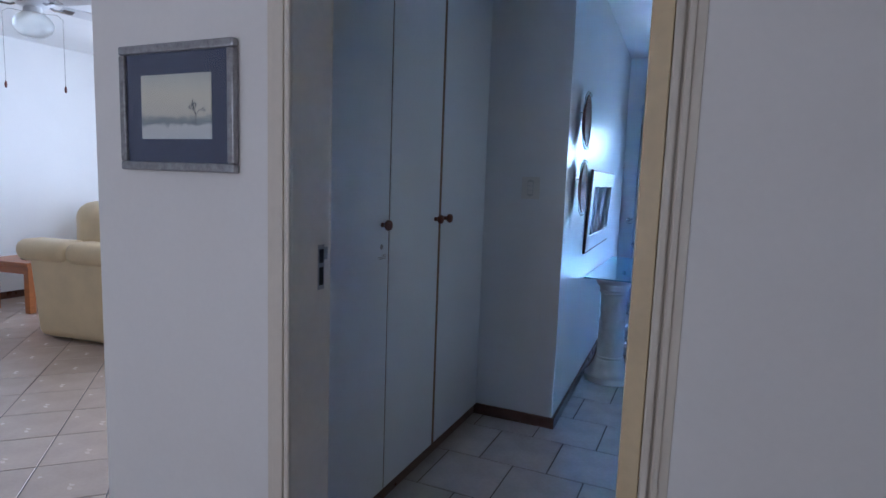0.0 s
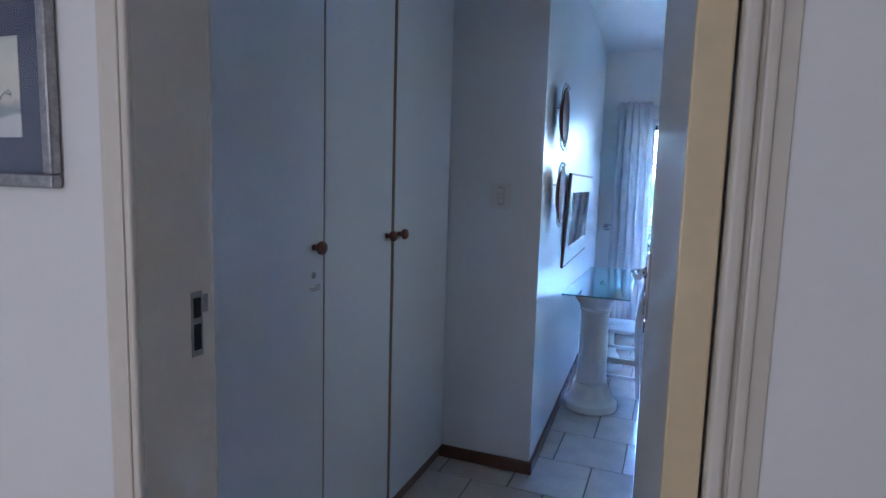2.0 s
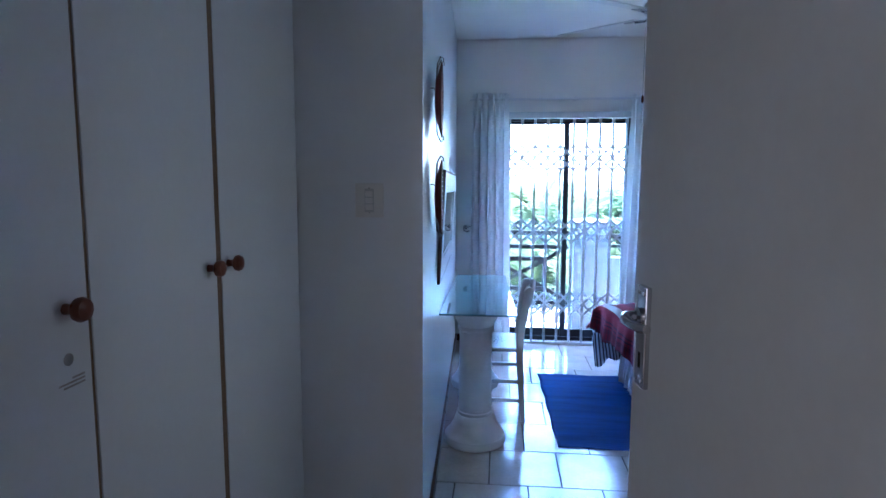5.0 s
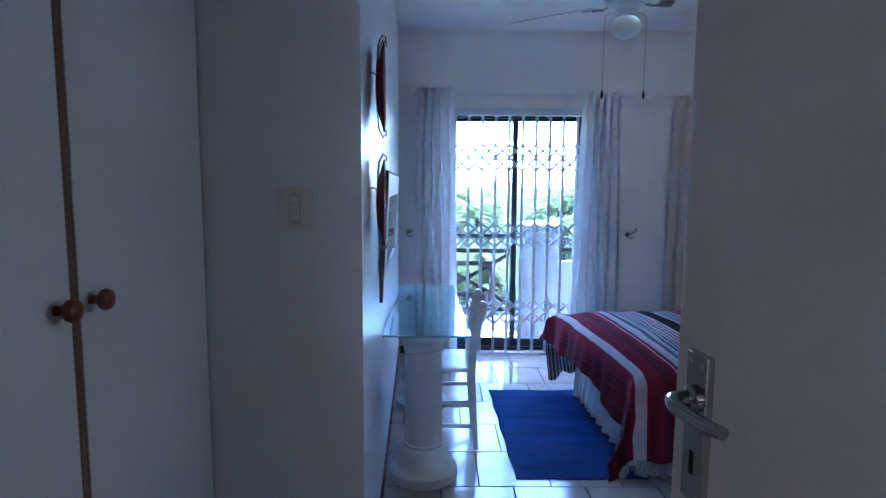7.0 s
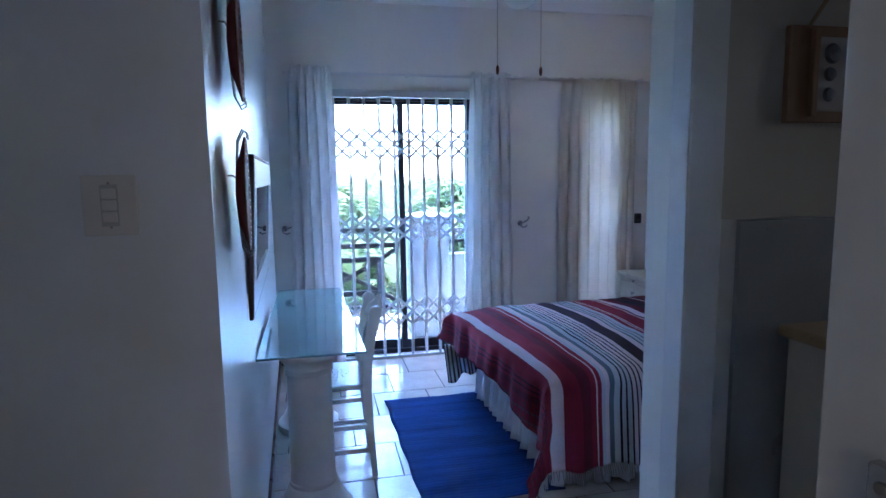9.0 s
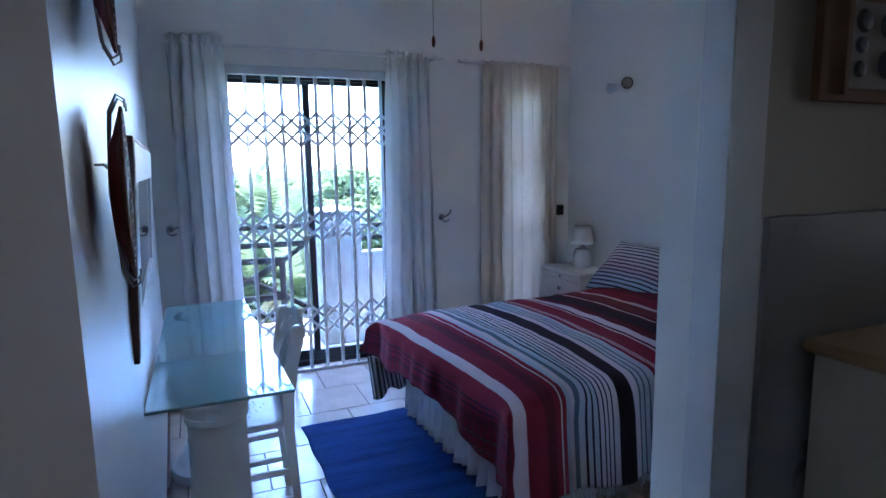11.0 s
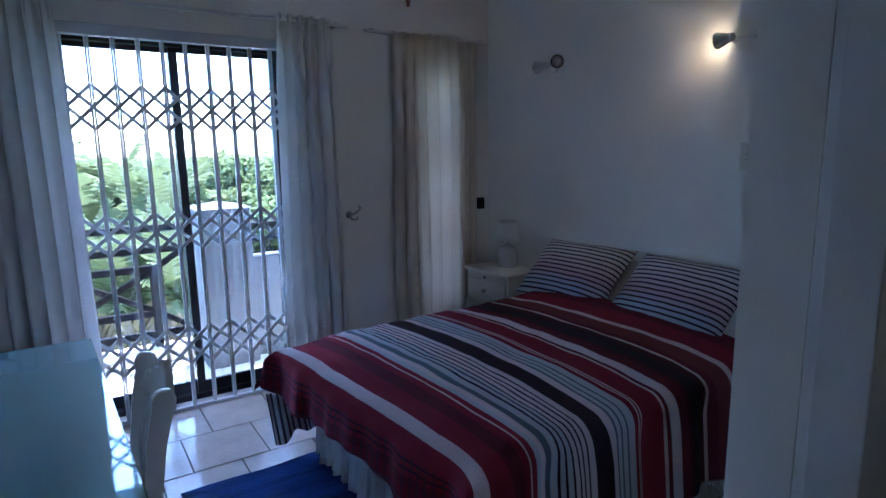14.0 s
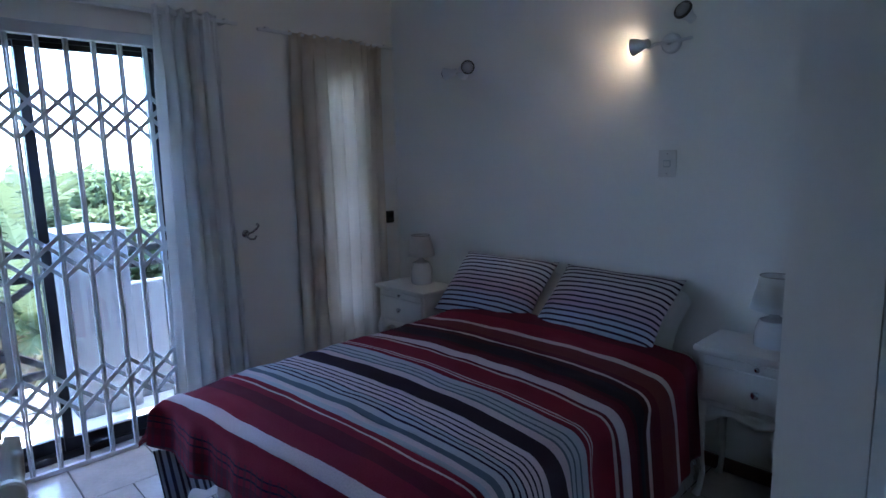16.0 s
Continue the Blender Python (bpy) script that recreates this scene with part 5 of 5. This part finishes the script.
GZ = -3.1
structure("ground", box((-900, -900, GZ - 0.3), (900, 900, GZ)), GRASS, "green lawn reaching to the horizon")
structure("path_paving", box((-12, 14.0, GZ), (6, 16.2, GZ + 0.04)), PATHWAY, "pale paved path across the lawn")


def leaf_blob(verts, faces, rg, c, r, n, size, flat=0.75):
    """n leaves scattered through a clump round c."""
    for _ in range(n):
        d = Vector((rg.gauss(0, 1), rg.gauss(0, 1), rg.gauss(0, 1))).normalized()
        p = Vector(c) + Vector((d.x * r, d.y * r, d.z * r * flat)) * (rg.random() ** 0.35)
        nrm = (d + Vector((rg.uniform(-0.9, 0.9), rg.uniform(-0.9, 0.9), rg.uniform(0.0, 1.1)))).normalized()
        a = nrm.orthogonal().normalized()
        a = Matrix.Rotation(rg.uniform(0, 6.28), 3, nrm) @ a
        b = nrm.cross(a)
        s = size * rg.uniform(0.6, 1.3)
        i = len(verts)
        verts += [p - a * s, p + b * s * 0.42 - nrm * s * 0.1, p + a * s, p - b * s * 0.42 - nrm * s * 0.1]
        faces.append((i, i + 1, i + 2, i + 3))


def from_lists(name, verts, faces, material, parent, label=""):
    me = bpy.data.meshes.new(name)
    me.from_pydata([tuple(v) for v in verts], [], faces)
    me.materials.append(material)
    ob = new(name, me)
    ob.parent = parent
    return tagged(ob, label)


def broad_tree(x, y, top, spread_r, seed, label, leaves=9000):
    rg = random.Random(seed)
    t = thing("tree", label, "tree", pose(x, y, GZ), "garden trees")
    ht = top - GZ
    bm = bmesh.new()
    add_tube(bm, [(0, 0, 0), (0.1, 0.05, ht * 0.2), (0.0, 0.12, ht * 0.42)], [0.28, 0.22, 0.17], 10)
    centres = []
    for k in range(26):
        a, rr_ = k * 2.4, spread_r * math.sqrt((k + 0.5) / 26)
        z = ht * (0.95 - 0.38 * (rr_ / spread_r) ** 2 + rg.uniform(-0.10, 0.03)) - 0.4
        centres.append(Vector((rr_ * math.cos(a) + rg.uniform(-0.3, 0.3), rr_ * math.sin(a) + rg.uniform(-0.3, 0.3), z)))
    for c in centres[::2]:
        add_tube(bm, [(0.0, 0.12, ht * 0.38), c * 0.45 + Vector((0, 0, ht * 0.30)), c], [0.11, 0.06, 0.02], 6)
    part("trunk", bm, BARK, t)
    verts, faces = [], []
    for c in centres:
        leaf_blob(verts, faces, rg, c, spread_r * rg.uniform(0.22, 0.34), leaves // 26, 0.13)
        leaf_blob(verts, faces, rg, c - Vector((0, 0, ht * 0.25)), spread_r * 0.3, leaves // 60, 0.15)
    from_lists("crown", verts, faces, LEAF, t)
    return t


def frond(verts, faces, rg, base, a, ln, rise, leaflets=26, wide=0.3):
    prev = None
    for k in range(leaflets + 1):
        u = k / leaflets
        p = Vector(base) + Vector((math.cos(a) * ln * u, math.sin(a) * ln * u, rise * u * 1.9 - 1.0 * ln * u * u))
        if prev is not None:
            t = (p - prev).normalized()
            side = t.cross(Vector((0, 0, 1))).normalized()
            w = wide * (math.sin(math.pi * min(1, 0.12 + u * 0.9)) ** 0.7)
            for s in (-1, 1):
                i = len(verts)
                tip = p + side * s * w + t * w * 0.6 + Vector((0, 0, -0.22 * w - rg.uniform(0, 0.08)))
                verts += [prev, p, tip + t * 0.02, tip - t * 0.02]
                faces.append((i, i + 1, i + 2, i + 3))
        prev = p


def palm(x, y, top, seed, label, n=16, ln=2.2):
    rg = random.Random(seed)
    t = thing("palm_tree", label, "palm tree", pose(x, y, GZ), "garden palms")
    ht = top - GZ - 0.9
    part("trunk", tube([(0, 0, 0), (0.06, 0.03, ht * 0.5), (0.0, 0.08, ht)], [0.17, 0.13, 0.11], 12), BARK, t)
    verts, faces = [], []
    for k in range(n):
        frond(verts, faces, rg, (0, 0.08, ht), k * 2.4 + rg.uniform(-0.2, 0.2), ln * rg.uniform(0.8, 1.1), rg.uniform(0.5, 1.7))
    from_lists("crown", verts, faces, LEAF_PALM, t)
    verts, faces = [], []
    for k in range(9):
        frond(verts, faces, rg, (0, 0.08, ht - 0.1), k * 2.4 + 1, ln * 0.7, -0.9, 16, 0.3)
    from_lists("dead_fronds", verts, faces, LEAF_DRY, t, "dry hanging palm fronds")


broad_tree(4.3, 19.5, 1.75, 3.3, 3, "broad green garden tree beyond the balcony", 24000)
broad_tree(1.0, 29.0, 0.1, 4.0, 9, "broad green tree at the back of the garden", 9000)
broad_tree(-7.5, 27.0, 0.2, 4.2, 12, "broad green tree at the back of the garden", 9000)
broad_tree(15.0, 24.0, 1.9, 4.0, 15, "broad green tree at the back of the garden", 8000)
for k, (x, y, top, ln) in enumerate(((1.25, 16.2, 0.5, 1.25), (2.1, 18.0, 0.75, 1.2), (-1.2, 18.5, 0.9, 1.3), (0.0, 17.0, 0.35, 1.2), (0.7, 20.0, 0.95, 1.3), (-4.6, 17.5, 0.6, 1.4), (-2.9, 19.6, 0.6, 1.3), (1.4, 14.2, -0.5, 0.95), (0.4, 15.0, -0.7, 0.95))):
    palm(x, y, top, 5 + 13 * k, "garden palm with dry hanging fronds on the lawn", 22, ln)
rg = random.Random(77)
verts, faces = [], []
for k in range(150):
    x = -16 + 40 * rg.random()
    leaf_blob(verts, faces, rg, (x, 27 + rg.uniform(-3, 6), GZ + rg.uniform(0.4, 2.4)), rg.uniform(0.7, 1.3), 110, 0.2)
hedge = from_lists("hedge_foliage", verts, faces, LEAF, None, "dense green hedge and shrubs along the garden edge")
tagged(hedge, "", "shrubs", "", "stuff")
verts, faces = [], []
for k in range(700):
    a, d = rg.uniform(-0.9, 1.2), rg.uniform(60, 240)
    leaf_blob(verts, faces, rg, (d * math.sin(a), d * math.cos(a), GZ + rg.uniform(-1.5, 0.3)), 3.2, 26, 1.2)
far = from_lists("far_woods", verts, faces, LEAF, None, "distant green woods behind the garden")
tagged(far, "", "woods", "", "stuff")

# ---- floor tiles, one by one ----
def tile_mesh(name, w, d, material):
    bm = box((-w / 2, -d / 2, -0.01), (w / 2, d / 2, 0.0), 0.002, 1)
    return mesh_of(name, bm, material, False)


PX, PY, GAP = 0.352, 0.368, 0.0055
OFFS = (0.2, 0.04, 0.255, 0.09, 0.3, 0.155, 0.32, 0.155, 0.005, 0.18, 0.01)
rg = random.Random(12)
shared = {}


def put_tile(name, x0, x1, y0, y1, material, turn=0.0, centre=None):
    key = (round(x1 - x0, 3), round(y1 - y0, 3), material.name)
    if key not in shared:
        shared[key] = tile_mesh("tile", x1 - x0, y1 - y0, material)
    o = new(name, shared[key])
    o.parent = floor
    c = centre or ((x0 + x1) / 2, (y0 + y1) / 2)
    o.matrix_basis = pose(c[0], c[1], rg.uniform(-0.0006, 0.0006), rg.uniform(-0.06, 0.06), rg.uniform(-0.06, 0.06), turn)


for k in range(24):
    y1 = 6.2 - PY * k if k else BW
    y0 = 6.2 - PY * (k + 1)
    lo_x, hi_x = (LW - 0.1, RW) if y0 > 3.1 else (-1.13, 0.50) if y0 > 1.05 else (-1.55, 2.2)
    off = OFFS[k % len(OFFS)]
    n0 = math.floor((lo_x - off) / PX)
    for j in range(n0, n0 + 14):
        x0, x1 = max(lo_x, off + j * PX), min(hi_x, off + (j + 1) * PX)
        if x1 - x0 > 0.03:
            put_tile("tile", x0 + GAP / 2, x1 - GAP / 2, y0 + GAP / 2, y1 - GAP / 2, TILE)
for i in range(-22, 23):
    for j in range(-22, 23):
        c = (-3.44 + (i - j) * PX * 0.7071, 1.92 + (i + j) * PX * 0.7071)
        if -5.9 < c[0] < -1.85 and 0.6 < c[1] < 3.6 and c[1] > 0.9 - 0.72 * (c[0] + 1.6) - 1.6 and c[1] < 1.6 - 0.72 * (c[0] + 1.6):
            put_tile("tile", 0, PX - GAP, 0, PX - GAP, TILE_LOUNGE, 45, c)
bm = bmesh.new()
for i in range(-22, 23):
    for j in range(-22, 23):
        c = (-3.44 + (i - j) * PX * 0.7071, 1.92 + (i + j) * PX * 0.7071)
        near = -5.9 < c[0] < -1.85 and 0.6 < c[1] < 3.6 and c[1] > 0.9 - 0.72 * (c[0] + 1.6) - 1.6 and c[1] < 1.6 - 0.72 * (c[0] + 1.6)
        if -6.85 < c[0] < -1.35 and -2.4 < c[1] < 5.4 and not near:
            m = pose(c[0], c[1], -0.005, 0, 0, 45) @ Matrix.Diagonal((PX - GAP, PX - GAP, 0.010, 1))
            bmesh.ops.create_cube(bm, size=1, matrix=m)
for co, no in (((-1.60, 0, 0), (1, 0, 0)), ((-6.6, 0, 0), (-1, 0, 0)), ((0, 5.2, 0), (0, 1, 0)), ((0, -2.2, 0), (0, -1, 0))):
    bmesh.ops.bisect_plane(bm, geom=list(bm.verts) + list(bm.edges) + list(bm.faces), plane_co=co, plane_no=no, clear_outer=True)
o = part("tiles_beyond", bm, TILE_LOUNGE, floor, "", False)
tagged(o, "", "", "", "stuff")
